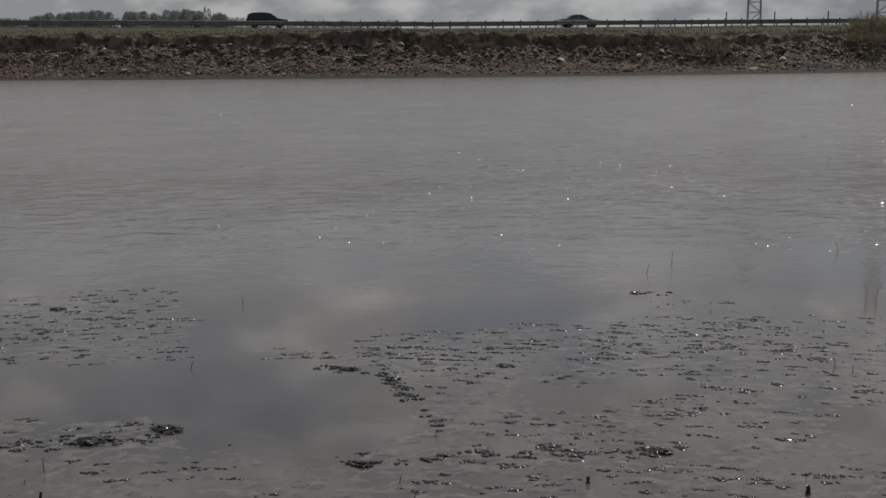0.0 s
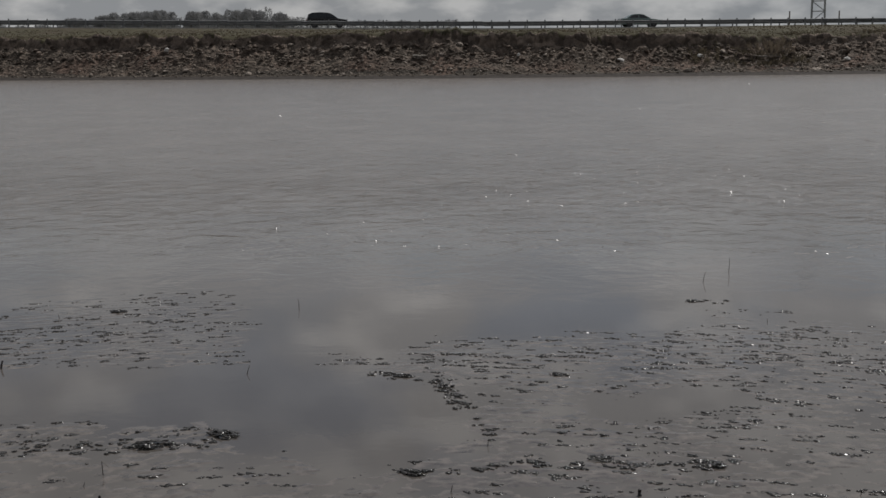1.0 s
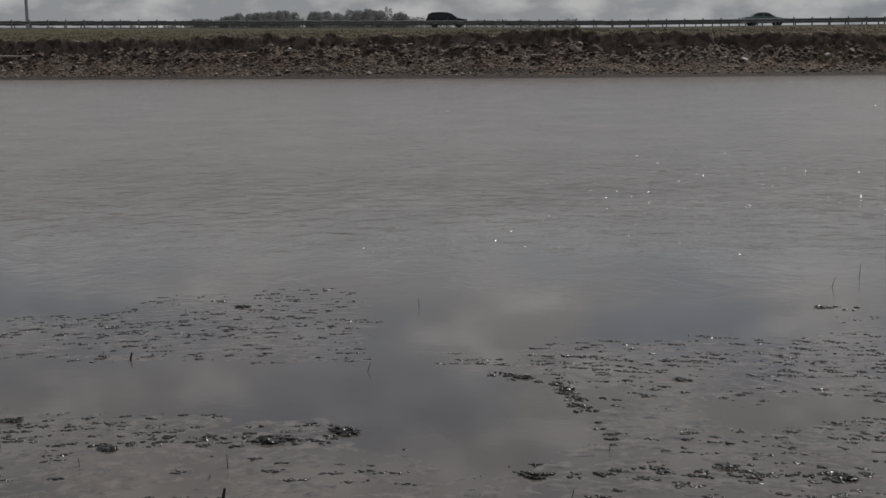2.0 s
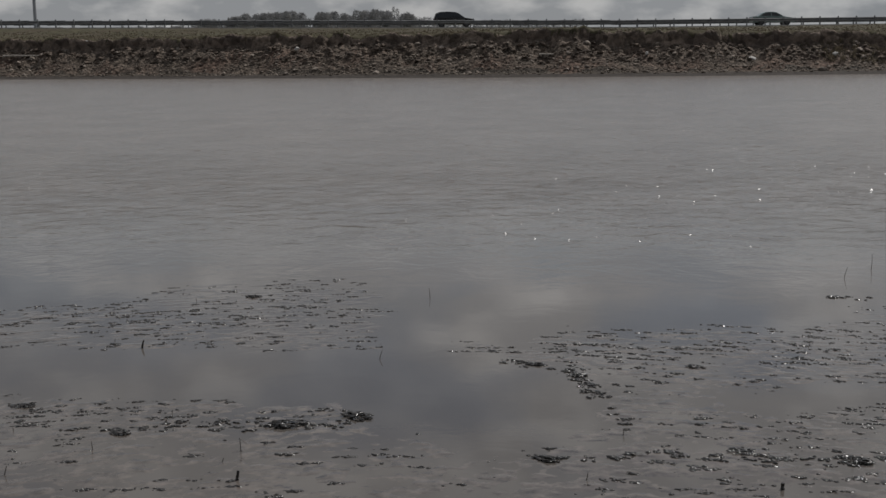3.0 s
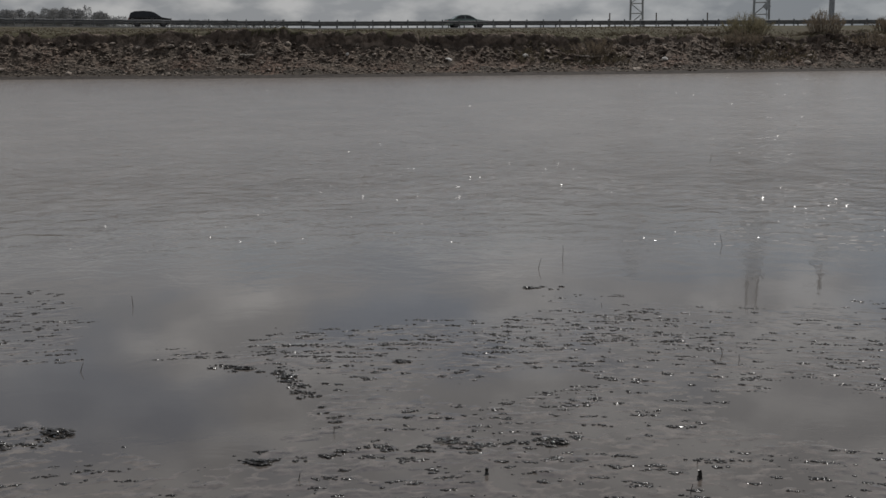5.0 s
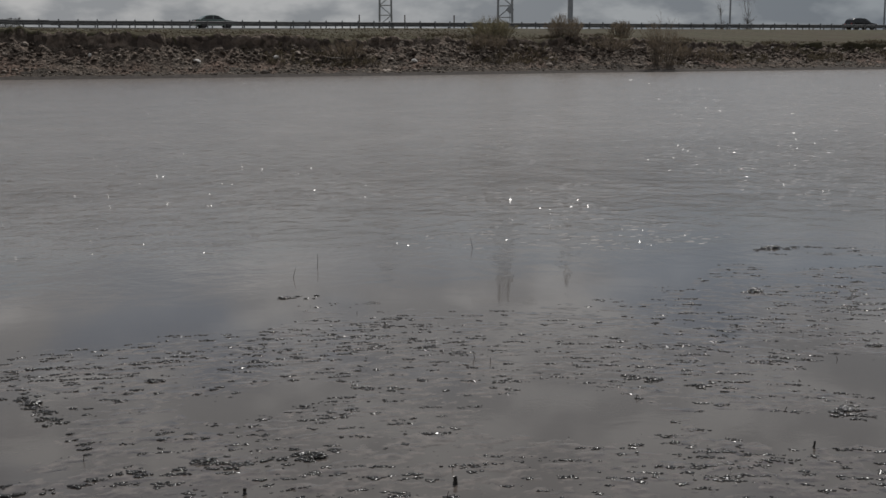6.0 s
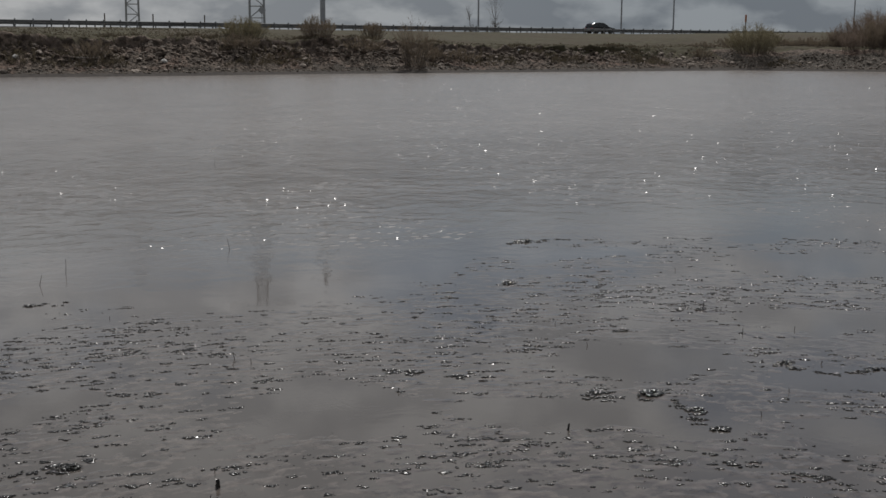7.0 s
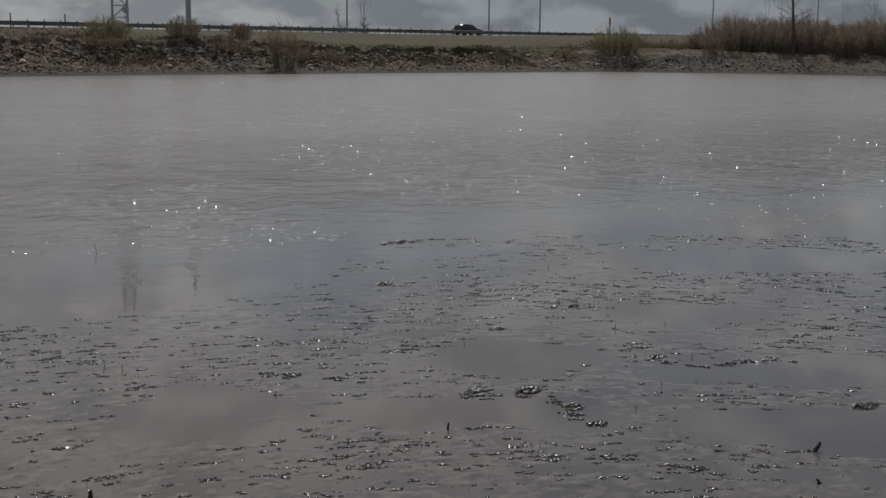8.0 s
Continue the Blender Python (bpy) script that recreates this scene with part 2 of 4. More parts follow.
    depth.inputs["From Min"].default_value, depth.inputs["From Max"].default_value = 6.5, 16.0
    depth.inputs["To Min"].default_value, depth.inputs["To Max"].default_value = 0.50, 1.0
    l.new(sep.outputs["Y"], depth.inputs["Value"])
    base_by_y = n.new("ShaderNodeHueSaturation")
    l.new(depth.outputs["Result"], base_by_y.inputs["Value"])
    l.new(ramp.outputs["Color"], base_by_y.inputs["Color"])
    l.new(base_by_y.outputs["Color"], b.inputs["Base Color"])
    b.inputs["IOR"].default_value = 1.333
    return m


WAVE_LONG, WAVE_SHORT, WAVE_SWELL = 0.060, 0.008, 0.10
WATER = water_material()
MUD = material("wet_mud", (0.044, 0.038, 0.034), (0.126, 0.107, 0.095), 11.0, 0.10, 0.12, 60.0, bump_distance=0.003, spec=0.35)
CLOD = material("wet_mud_clod", (0.009, 0.008, 0.007), (0.028, 0.023, 0.020), 30.0, 0.22, 0.06, 160.0, bump_distance=0.002, spec=0.5)
GRAVEL = material("shore_gravel", (0.031, 0.025, 0.020), (0.070, 0.058, 0.047), 5.0, 0.85, 0.9, 7.0, spots=(0.054, 0.045, 0.037), spots_scale=0.5, bump_distance=0.12, pebbles=8.0, spec=0.12)
# wet silt, also painted in place of the bank's dark reflection
WET_AND_REFLECTION = material("wet_silt_and_bank_reflection", (0.025, 0.021, 0.019), (0.06, 0.052, 0.046), 3.0, 0.9, 0.6, 8.0, spec=0.1, bump_distance=0.06)
EARTH = material("bank_earth", (0.042, 0.033, 0.027), (0.125, 0.100, 0.080), 2.2, 0.9, 0.9, 4.5, spots=(0.095, 0.066, 0.052), spots_scale=0.35, bump_distance=0.2, pebbles=3.6, spec=0.12)
SCARP = material("dark_scarp_soil", (0.055, 0.044, 0.036), (0.180, 0.142, 0.115), 2.6, 0.95, 0.7, 4.0, spots=(0.085, 0.067, 0.056), spots_scale=0.5, bump_distance=0.25, pebbles=2.4, spec=0.12)
TURF = material("dry_turf", (0.030, 0.027, 0.016), (0.076, 0.067, 0.040), 1.3, 0.95, 0.35, 5.0, spots=(0.055, 0.043, 0.029), spots_scale=0.18, bump_distance=0.12, spec=0.12)
FIELD = material("field_soil", (0.07, 0.065, 0.035), (0.14, 0.125, 0.075), 0.2, 0.95, 0.3, 1.0)
ASPHALT = material("road_asphalt", (0.05, 0.05, 0.05), (0.085, 0.083, 0.08), 4.0, 0.85, 0.2, 30.0)
SHOULDER = material("pale_road_gravel", (0.30, 0.29, 0.27), (0.45, 0.43, 0.40), 3.0, 0.9, 0.4, 14.0)
STONE = material("rubble_stone", (0.12, 0.10, 0.084), (0.28, 0.24, 0.205), 6.0, 0.85, 0.5, 16.0, random_tint=0.35, spec=0.12)
STONE_SMALL = material("small_rubble", (0.072, 0.059, 0.048), (0.23, 0.193, 0.162), 1.1, 0.88, 0.3, 20.0, spec=0.12)
STEEL = material("weathered_galvanized_steel", (0.10, 0.103, 0.106), (0.17, 0.173, 0.176), 2.0, 0.75, 0.15, 20.0, spec=0.3)
POST_WOOD = material("weathered_post_wood", (0.10, 0.085, 0.07), (0.20, 0.175, 0.15), 8.0, 0.9, 0.4, 40.0)
RAIL_POST = material("weathered_steel_post", (0.09, 0.092, 0.095), (0.16, 0.163, 0.166), 3.0, 0.7, 0.1, 20.0)
POLE_STEEL = material("grey_pole_steel", (0.24, 0.25, 0.26), (0.34, 0.35, 0.36), 1.0, 0.6, 0.1, 10.0, metallic=0.15)
BRUSH = material("dead_brush_twigs", (0.130, 0.104, 0.078), (0.24, 0.196, 0.146), 2.5, 0.9, 0.0, thin=0.4, spec=0.15)
BARK = material("bare_bark", (0.05, 0.042, 0.036), (0.13, 0.108, 0.09), 12.0, 0.9, 0.5, 40.0)
TWIG = material("reddish_twigs", (0.150, 0.116, 0.094), (0.26, 0.204, 0.164), 2.5, 0.9, 0.0, thin=0.4, spec=0.15)
WILLOW = material("olive_willow_twigs", (0.14, 0.123, 0.077), (0.25, 0.22, 0.145), 2.0, 0.9, 0.0, thin=0.4, spec=0.15)
BLADE = material("dry_grass_blades", (0.078, 0.065, 0.046), (0.118, 0.099, 0.070), 0.7, 0.9, 0.0, spots=(0.100, 0.081, 0.056), spots_scale=0.25, thin=0.4, spec=0.15)
# distance haze is put into this pale grey base colour
FARWOOD_HAZED = material("far_hazed_wood", (0.25, 0.25, 0.252), (0.29, 0.29, 0.29), 0.3, 0.95, 0.0, spec=0.12, thin=0.45)
DRIFT = material("bleached_driftwood", (0.20, 0.175, 0.15), (0.36, 0.33, 0.29), 9.0, 0.9, 0.4, 30.0)
STEM = material("dead_stem", (0.018, 0.014, 0.011), (0.055, 0.042, 0.033), 20.0, 0.5, 0.0)


# ---------------------------------------------------------------- shaping helpers
def hash2(ix, iy, seed):
    v = np.sin(ix * 127.1 + iy * 311.7 + seed * 74.7) * 43758.5453
    return v - np.floor(v)


def vnoise(x, y, seed=0):
    """Smooth value noise 0..1 on arrays."""
    ix, iy = np.floor(x), np.floor(y)
    fx, fy = x - ix, y - iy
    fx, fy = fx * fx * (3 - 2 * fx), fy * fy * (3 - 2 * fy)
    a, b = hash2(ix, iy, seed), hash2(ix + 1, iy, seed)
    c, d = hash2(ix, iy + 1, seed), hash2(ix + 1, iy + 1, seed)
    return (a * (1 - fx) + b * fx) * (1 - fy) + (c * (1 - fx) + d * fx) * fy


def fbm(x, y, octaves=4, seed=0, gain=0.5):
    total, amp, norm = 0.0, 1.0, 0.0
    for k in range(octaves):
        total = total + amp * vnoise(x * 2 ** k + 13.7 * k, y * 2 ** k - 7.3 * k, seed + k)
        norm += amp
        amp *= gain
    return total / norm


def ramp01(v, a, b):
    t = np.clip((v - a) / (b - a), 0, 1)
    return t * t * (3 - 2 * t)


def mesh_of(name, verts, faces, material, smooth=False):
    me = bpy.data.meshes.new(name)
    me.from_pydata([tuple(v) for v in verts], [], faces)
    me.materials.append(material)
    if smooth:
        me.polygons.foreach_set("use_smooth", [True] * len(me.polygons))
    me.update()
    return me


def part(name, bm, material, parent=None, label=""):
    """Links a bmesh (or a ready mesh) as one object under parent."""
    if isinstance(bm, bmesh.types.BMesh):
        me = bpy.data.meshes.new(name)
        bm.to_mesh(me)
        bm.free()
        me.materials.append(material)
    else:
        me = bm
    ob = new(name, me)
    if parent:
        ob.parent = parent
    if label:
        tagged(ob, label)
    return ob


def empty(name, m, label, category, group="", kind=""):
    ob = new(name)
    ob.matrix_world = m
    return tagged(ob, label, category, group, kind)


def add_box(bm, size, at, turn=(0, 0, 0), bevel=0.0):
    g = bmesh.ops.create_cube(bm, size=1.0)["verts"]
    bmesh.ops.transform(bm, matrix=Matrix.LocRotScale(at, Euler([radians(a) for a in turn]), size), verts=g)
    if bevel:
        edges = list({e for v in g for e in v.link_edges})
        bmesh.ops.bevel(bm, geom=edges, offset=bevel, segments=2, affect="EDGES", profile=0.6)


def add_tube(bm, a, b, ra, rb, sides=8):
    a, b = Vector(a), Vector(b)
    d = b - a
    g = bmesh.ops.create_cone(bm, cap_ends=True, segments=sides, radius1=ra, radius2=rb, depth=d.length)["verts"]
    bmesh.ops.transform(bm, matrix=Matrix.Translation((a + b) / 2) @ d.to_track_quat("Z", "Y").to_matrix().to_4x4(), verts=g)


class Sticks:
    """Collects thin tapered three-sided sticks into one mesh."""

    def __init__(self):
        self.v, self.f = [], []

    def add(self, a, b, ra, rb):
        a, b = Vector(a), Vector(b)
        d = (b - a).normalized()
        u = d.orthogonal().normalized()
        w = d.cross(u)
        k = len(self.v)
        for p, r in ((a, ra), (b, rb)):
            for j in range(3):
                c, s = math.cos(2.0944 * j), math.sin(2.0944 * j)
                self.v.append(p + u * (r * c) + w * (r * s))
        for j in range(3):
            j2 = (j + 1) % 3
            self.f.append((k + j, k + j2, k + 3 + j2, k + 3 + j))
        self.f.append((k + 3, k + 4, k + 5))

    def blade(self, a, b, r):
        """A fine twig, too thin to be more than a sliver."""
        a, b = Vector(a), Vector(b)
        u = (b - a).cross(Vector((math.sin(len(self.v) * 1.7), math.cos(len(self.v) * 1.7), 0.3))).normalized() * r
        k = len(self.v)
        self.v += [a - u, a + u, b]
        self.f.append((k, k + 1, k + 2))

    def mesh(self, name, material):
        return mesh_of(name, self.v, self.f, material)


def branch(st, rng, a, d, length, r, depth, spread, lift=0.15, kids=4):
    """One bent limb with its side limbs, down to twigs."""
    p, d = Vector(a), Vector(d).normalized()
    steps = 3 if depth > 0 else 2
    for i in range(steps):
        d = (d + Vector((rng.uniform(-1, 1), rng.uniform(-1, 1), rng.uniform(-0.6, 0.8) + lift)) * 0.16).normalized()
        q = p + d * (length / steps)
        r2 = r * (0.78 if depth > 0 else 0.6)
        st.add(p, q, r, r2)
        if depth > 0:
            for _ in range(kids if i else max(1, kids // 2)):
                e = (d + Vector((rng.uniform(-1, 1), rng.uniform(-1, 1), rng.uniform(-0.5, 0.9))) * spread).normalized()
                branch(st, rng, p.lerp(q, rng.random()), e, length * rng.uniform(0.4, 0.65), r2 * 0.55, depth - 1, spread, lift, kids)
        p, r = q, r2


# ---------------------------------------------------------------- plan of the place
def shore_y(x):
    """Far waterline."""
    return (77.0 + np.clip(-x - 8, 0, 45) * 0.21 + ramp01(x, 8, 60) * 4.2 + (fbm(x * 0.09, x * 0 + 3.0, 3, 5) - 0.5) * 1.6)


def inland(x, y):
    """Metres inland of the far waterline; the right end of it bends towards the near side."""
    d1 = y - shore_y(x)
    d2 = (x - (86.0 - 0.03 * np.clip(y - 60.0, 0, 40) ** 2)) * 0.85 + (fbm(x * 0.1, y * 0.1, 2, 8) - 0.5) * 1.2
    return np.maximum(d1, d2)


def rail_y(x):
    x2 = np.clip(x, -500, 160)
    return 130.0 + 0.148 * x2 - 0.0008 * np.clip(x2 - 70, 0, 200) ** 2


def road_z(x):
    return 3.78 + 0.012 * np.clip(-x, 0, 80)


def ground_z(x, y):
    d = inland(x, y)
    edge_top = 2.95 - 0.48 * ramp01(x, 0, 26) - 0.50 * ramp01(x, 36, 52) - 0.05 * ramp01(x, 55, 75)
    edge_top = edge_top + (fbm(x * 0.33, x * 0 + 9.0, 3, 23, 0.6) - 0.5) * 0.45
    scarp = (0.92 - 0.36 * ramp01(x, 15, 34) - 0.30 * ramp01(x, 62, 78)) * (0.35 + 0.95 * fbm(x * 0.22, x * 0 + 2.0, 3, 57, 0.6))
    foot = edge_top - scarp
    jag = (fbm(x * 0.35, y * 0.12, 4, 21, 0.6) - 0.5) * 3.4
    rough = (fbm(x * 0.9, y * 0.9, 4, 31, 0.6) - 0.5)
    spit = ramp01(x, 66, 76)
    slope_end = 5.0 + 3.0 * spit
    beach = 0.32 * ramp01(d, -0.4, 1.9)
    rubble = (foot - 0.32) * np.clip((d + jag * ramp01(d, 1.2, 3.5) - 1.5) / (slope_end - 1.5), 0, 1) ** 1.05
    cliff = scarp * ramp01(d + jag, slope_end, slope_end + 0.60 + 2 * spit)
    top_d = slope_end + 2.0
    up = np.clip((d - top_d) / np.maximum(rail_y(x) - shore_y(x) - top_d - 3.5, 5), 0, 1)
    z = beach + rubble + cliff + (road_z(x) - 0.12 + 0.14 * ramp01(x, 18, 32) - edge_top) * up ** (1.2 - 0.60 * ramp01(x, 8, 28) * (1 - ramp01(x, 48, 68)))
    crag = (fbm(x * 1.7, y * 1.7, 3, 33, 0.6) - 0.5) * 0.6 * ramp01(d, 2.6, 4.2) * (1 - ramp01(d + jag, slope_end + 0.6, slope_end + 1.3)) * (1 - 0.6 * spit)
    z = z + crag + rough * 0.34 * ramp01(d, 1.0, 2.5) * (1 - 0.75 * ramp01(d, top_d, top_d + 4)) + (fbm(x * 3, y * 3, 2, 41) - 0.5) * 0.10 * ramp01(d, 0.3, 1.5)
    bed = -0.12 - 0.012 * np.clip(-d, 0, 40)
    bed = np.maximum(bed, -0.10 + 0.16 * np.clip(2.6 - y + 1.6 * (fbm(x * 0.5, y * 0.5, 3, 15) - 0.5), 0, 8))      # the near shore
    bed = np.where(y < 14, np.maximum(bed, -0.16), bed)
    z = np.where(d > -0.4, z - 0.03, bed)
    past = y - rail_y(x) - 12
    return np.where(past > 0, road_z(x) - 0.15 - 0.75 * ramp01(past, 1.5, 12), z)


# ---------------------------------------------------------------- ground sheet
def lines(*spans):
    out = []
    for a, b, step in spans:
        out += list(np.arange(a, b - 1e-6, step))
    return np.array(out)


gx = np.concatenate([[-4000, -2500, -1500, -900, -600, -400, -300, -220, -170, -135, -110], lines((-92, -62, 0.5)), lines((-62, 92, 0.2)), lines((92, 118, 0.5)), lines((118, 190, 3.0)), [190, 220, 280, 360, 480, 700, 1100, 1800, 2800, 4000]])
gy = np.concatenate([[-1500, -800, -400, -200, -100, -50, -25], lines((-12, 6, 0.5)), lines((6, 14, 1.0)), lines((14, 54, 4.0)), lines((54, 75, 0.45)), lines((75, 97, 0.13)), lines((97, 160, 1.6)), [160, 170, 185, 210, 250, 320, 450, 700, 1100, 1800, 2800, 4500]])
GX, GY = np.meshgrid(gx, gy)
GZ = ground_z(GX, GY)
# the turf hangs over the broken edge
end_g = 5.0 + 3.0 * ramp01(GX, 66, 76)
over = inland(GX, GY) + (fbm(GX * 0.35, GY * 0.12, 4, 21, 0.6) - 0.5) * 3.4 - end_g
lip = ramp01(over, 0.16, 0.40) * (1 - ramp01(over, 0.5, 1.5)) * (1 - ramp01(GX, 60, 70)) * (GY > 60)
GY = GY - lip * (0.05 + 0.35 * fbm(GX * 0.8, GX * 0 + 4.0, 3, 29))
GX = GX + lip * (fbm(GX * 1.3, GY * 0.5, 2, 27) - 0.5) * 0.3
nxg, nyg = len(gx), len(gy)
gverts = np.stack([GX.ravel(), GY.ravel(), GZ.ravel()], 1)
ii, jj = np.meshgrid(np.arange(nxg - 1), np.arange(nyg - 1))
k0 = (jj * nxg + ii).ravel()
gfaces = np.stack([k0, k0 + 1, k0 + 1 + nxg, k0 + nxg], 1)
ground_mesh = mesh_of("ground", gverts.tolist(), gfaces.tolist(), GRAVEL, True)
for m_ in (EARTH, SCARP, TURF, FIELD, WET_AND_REFLECTION):
    ground_mesh.materials.append(m_)
cx, cy = gverts[gfaces].mean(1)[:, 0], gverts[gfaces].mean(1)[:, 1]
dd = inland(cx, cy) + (fbm(cx * 0.5, cy * 0.5, 3, 51) - 0.5) * 2.0
jagc = (fbm(cx * 0.35, cy * 0.12, 4, 21, 0.6) - 0.5) * 3.4
end_c = 5.0 + 3.0 * ramp01(cx, 66, 76)
slot = np.zeros(len(cx), int)
slot[(dd > 1.7)] = 1
slot[(inland(cx, cy) + jagc > end_c - 0.35) & (dd > 2.5)] = 2
slot[(inland(cx, cy) + jagc > end_c + 0.30)] = 3
slot[(cx > 56) & (cx < 74) & (dd > 4.3)] = 3
slot[(cx > 74) & (dd < 6)] = 0
slot[(cy > rail_y(cx) + 12) | (cy < 2) | (cx < -200) | (cx > 300)] = 4
slot[(cy < 4)] = 0
# waterline band: wet silt, widened to stand in for the bank's reflection
slot[(inland(cx, cy) > -0.6) & (inland(cx, cy) < 0.95) & (cy > 20)] = 5
ground_mesh.polygons.foreach_set("material_index", slot.tolist())
ground = tagged(part("ground", ground_mesh, None), "eroded earth bank with gravel shore and dry turf", "ground", kind="structure")

# ---------------------------------------------------------------- water
bm = bmesh.new()
bmesh.ops.create_grid(bm, x_segments=8, y_segments=8, size=1.0)
bmesh.ops.transform(bm, matrix=Matrix.LocRotScale((0, 60, 0), None, (400, 62, 1)), verts=bm.verts)
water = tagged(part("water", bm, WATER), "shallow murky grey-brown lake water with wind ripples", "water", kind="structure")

# how far the mud reaches out along the shore
REACH_X = [-7, -4.8, -4.1, -3.3, -2.3, -1.4, -0.9, -0.4, 0.4, 1.2, 1.7, 2.2, 3.2, 4.2, 5.8, 7.1, 8.5, 10.9, 13]
REACH_Y = [8.3, 8.5, 9.0, 9.9, 9.7, 8.1, 7.7, 8.4, 8.6, 8.4, 9.0, 9.1, 8.6, 8.7, 9.8, 10.4, 9.8, 8.1, 7.4]

# short steep wavelets raised by gusts, too many to count
WAVELET = material("wavelet_water", (0.130, 0.116, 0.106), (0.175, 0.157, 0.144), 0.8, 0.27, 0.0)
rw = np.random.RandomState(77)
n_wave = 24000
wr, wa = 12.0 * (72.0 / 12.0) ** rw.rand(n_wave), np.radians(rw.uniform(-30, 58, n_wave))
wx_, wy_ = wr * np.sin(wa), wr * np.cos(wa)
gusty = fbm(wx_ * 0.35, wy_ * 0.16, 3, 87) + 0.16 * ramp01(wx_ / wy_, 0.1, 0.6) - 0.08
ok = (gusty > 0.47) & (inland(wx_, wy_) < -1.0) & (wy_ > np.interp(wx_, REACH_X, REACH_Y) + 1.0)
vv, ff = [], []
for x, y, face, tilt, ln, hh in zip(wx_[ok].tolist(), wy_[ok].tolist(), rw.normal(0.3, 0.75, ok.sum()).tolist(), rw.uniform(8, 36, ok.sum()).tolist(),
                                    rw.uniform(0.006, 0.015, ok.sum()).tolist(), rw.uniform(0.0012, 0.003, ok.sum()).tolist()):
    grow = 0.55 + math.hypot(x, y) / 45.0                # larger with distance, so that far glints stay visible
    ln, hh = ln * grow, hh * grow
    if tilt < 16:                                        # long low ones
        tilt, ln, hh, face = tilt * 0.6, ln * 5.0, hh * 1.3, face * 0.4
    tilt = radians(tilt)
    nx_, ny_ = -math.sin(face), -math.cos(face)
    lx, ly = -ny_ * ln, nx_ * ln
    run = hh / math.tan(tilt)
    k = len(vv)
    vv += [(x + nx_ * run - lx, y + ny_ * run - ly, -0.001), (x + nx_ * run + lx, y + ny_ * run + ly, -0.001), (x + lx * 0.6, y + ly * 0.6, hh), (x - lx * 0.6, y - ly * 0.6, hh),
           (x - nx_ * run * 1.6 - lx, y - ny_ * run * 1.6 - ly, -0.001), (x - nx_ * run * 1.6 + lx, y - ny_ * run * 1.6 + ly, -0.001)]
    ff += [(k, k + 1, k + 2, k + 3), (k + 3, k + 2, k + 5, k + 4), (k, k + 3, k + 4), (k + 1, k + 5, k + 2)]
tagged(part("wavelets", mesh_of("wavelets", vv, ff, WAVELET), None), "short steep wavelets glinting on the grey lake water", "water", kind="stuff")

# ---------------------------------------------------------------- mud flat at the near shore
# pools of clear water in the mud: centre x, y, half-widths along and across, turn in degrees
POOLS = [(-2.3, 7.0, 2.0, 0.58, 2), (-0.85, 6.6, 0.62, 0.92, 8), (-1.35, 8.4, 0.36, 0.95, 0), (0.9, 6.72, 0.46, 0.30, 0), (2.65, 5.98, 0.56, 0.50, -20),
         (3.85, 5.22, 0.72, 0.38, -42), (4.82, 6.02, 0.72, 0.40, -28), (6.7, 6.4, 0.62, 0.38, -30), (6.0, 4.85, 0.75, 0.26, -25),
         (9.0, 7.75, 1.5, 0.72, -35), (6.7, 9.65, 1.1, 0.30, -16), (5.2, 3.95, 0.75, 0.40, -38), (-5.2, 7.1, 1.2, 0.5, 0), (-1.0, 9.6, 1.2, 0.5, 0)]


def blob(x, y, item):
    px, py, rx, ry, turn = item
    c, s = math.cos(radians(turn)), math.sin(radians(turn))
    u, v = (x - px) * c + (y - py) * s, -(x - px) * s + (y - py) * c
    return 1.0 - np.sqrt((u / rx) ** 2 + (v / ry) ** 2)


def mud_cover(x, y):
    """Positive where mud comes up to the surface, 1 at most."""
    wx = x + (fbm(x * 1.6, y * 1.6, 4, 61) - 0.5) * 0.55
    wy = y + (fbm(x * 1.6, y * 1.6, 4, 71) - 0.5) * 0.55
    m = np.clip((np.interp(wx, REACH_X, REACH_Y) - wy) / 0.9, -1.2, 0.8)
    for it in POOLS:
        m = np.minimum(m, np.clip(-blob(wx, wy, it) * 2.4, -1.2, 1))
    return m - 0.5 * ramp01(fbm(x * 0.55, y * 0.8, 3, 77), 0.56, 0.78)


def mud_z(x, y):
    m = mud_cover(x, y)
    # the humps lie along the curve of the shore
    u, v = np.arctan2(x, y + 2.0) * 8.5, np.hypot(x, y + 2.0)
    lumps = fbm(u * 5.5, v * 9.0, 4, 81, 0.6)
    humps = fbm(u * 13.0 + 0.8 * lumps, v * 25.0, 3, 85, 0.55)
    fine = fbm(u * 30.0, v * 48.0, 2, 91, 0.6)
    wet = ramp01(m, -0.30, 0.12)
    z = -0.0014 + 0.003 * np.clip(m, -1.0, 0.4) + (lumps - 0.48) * 0.005 * wet
    return z + np.clip(humps - 0.47, -0.12, 1) * 0.006 * wet + (fine - 0.5) * 0.002 * wet


mx = np.arange(-6.2, 12.2, 0.017)
my = np.arange(2.4, 11.0, 0.0145)
MX, MY = np.meshgrid(mx, my)
MZ = mud_z(MX, MY)
keep = (MZ > -0.0015)
nmx = len(mx)
ii, jj = np.meshgrid(np.arange(nmx - 1), np.arange(len(my) - 1))
cell = keep[:-1, :-1] | keep[1:, :-1] | keep[:-1, 1:] | keep[1:, 1:]
cell &= (np.hypot(MX[:-1, :-1], MY[:-1, :-1]) > 4.6) & (MX[:-1, :-1] > -0.62 * MY[:-1, :-1] - 0.2)
k0 = (jj * nmx + ii)[cell]
mf = np.stack([k0, k0 + 1, k0 + 1 + nmx, k0 + nmx], 1)
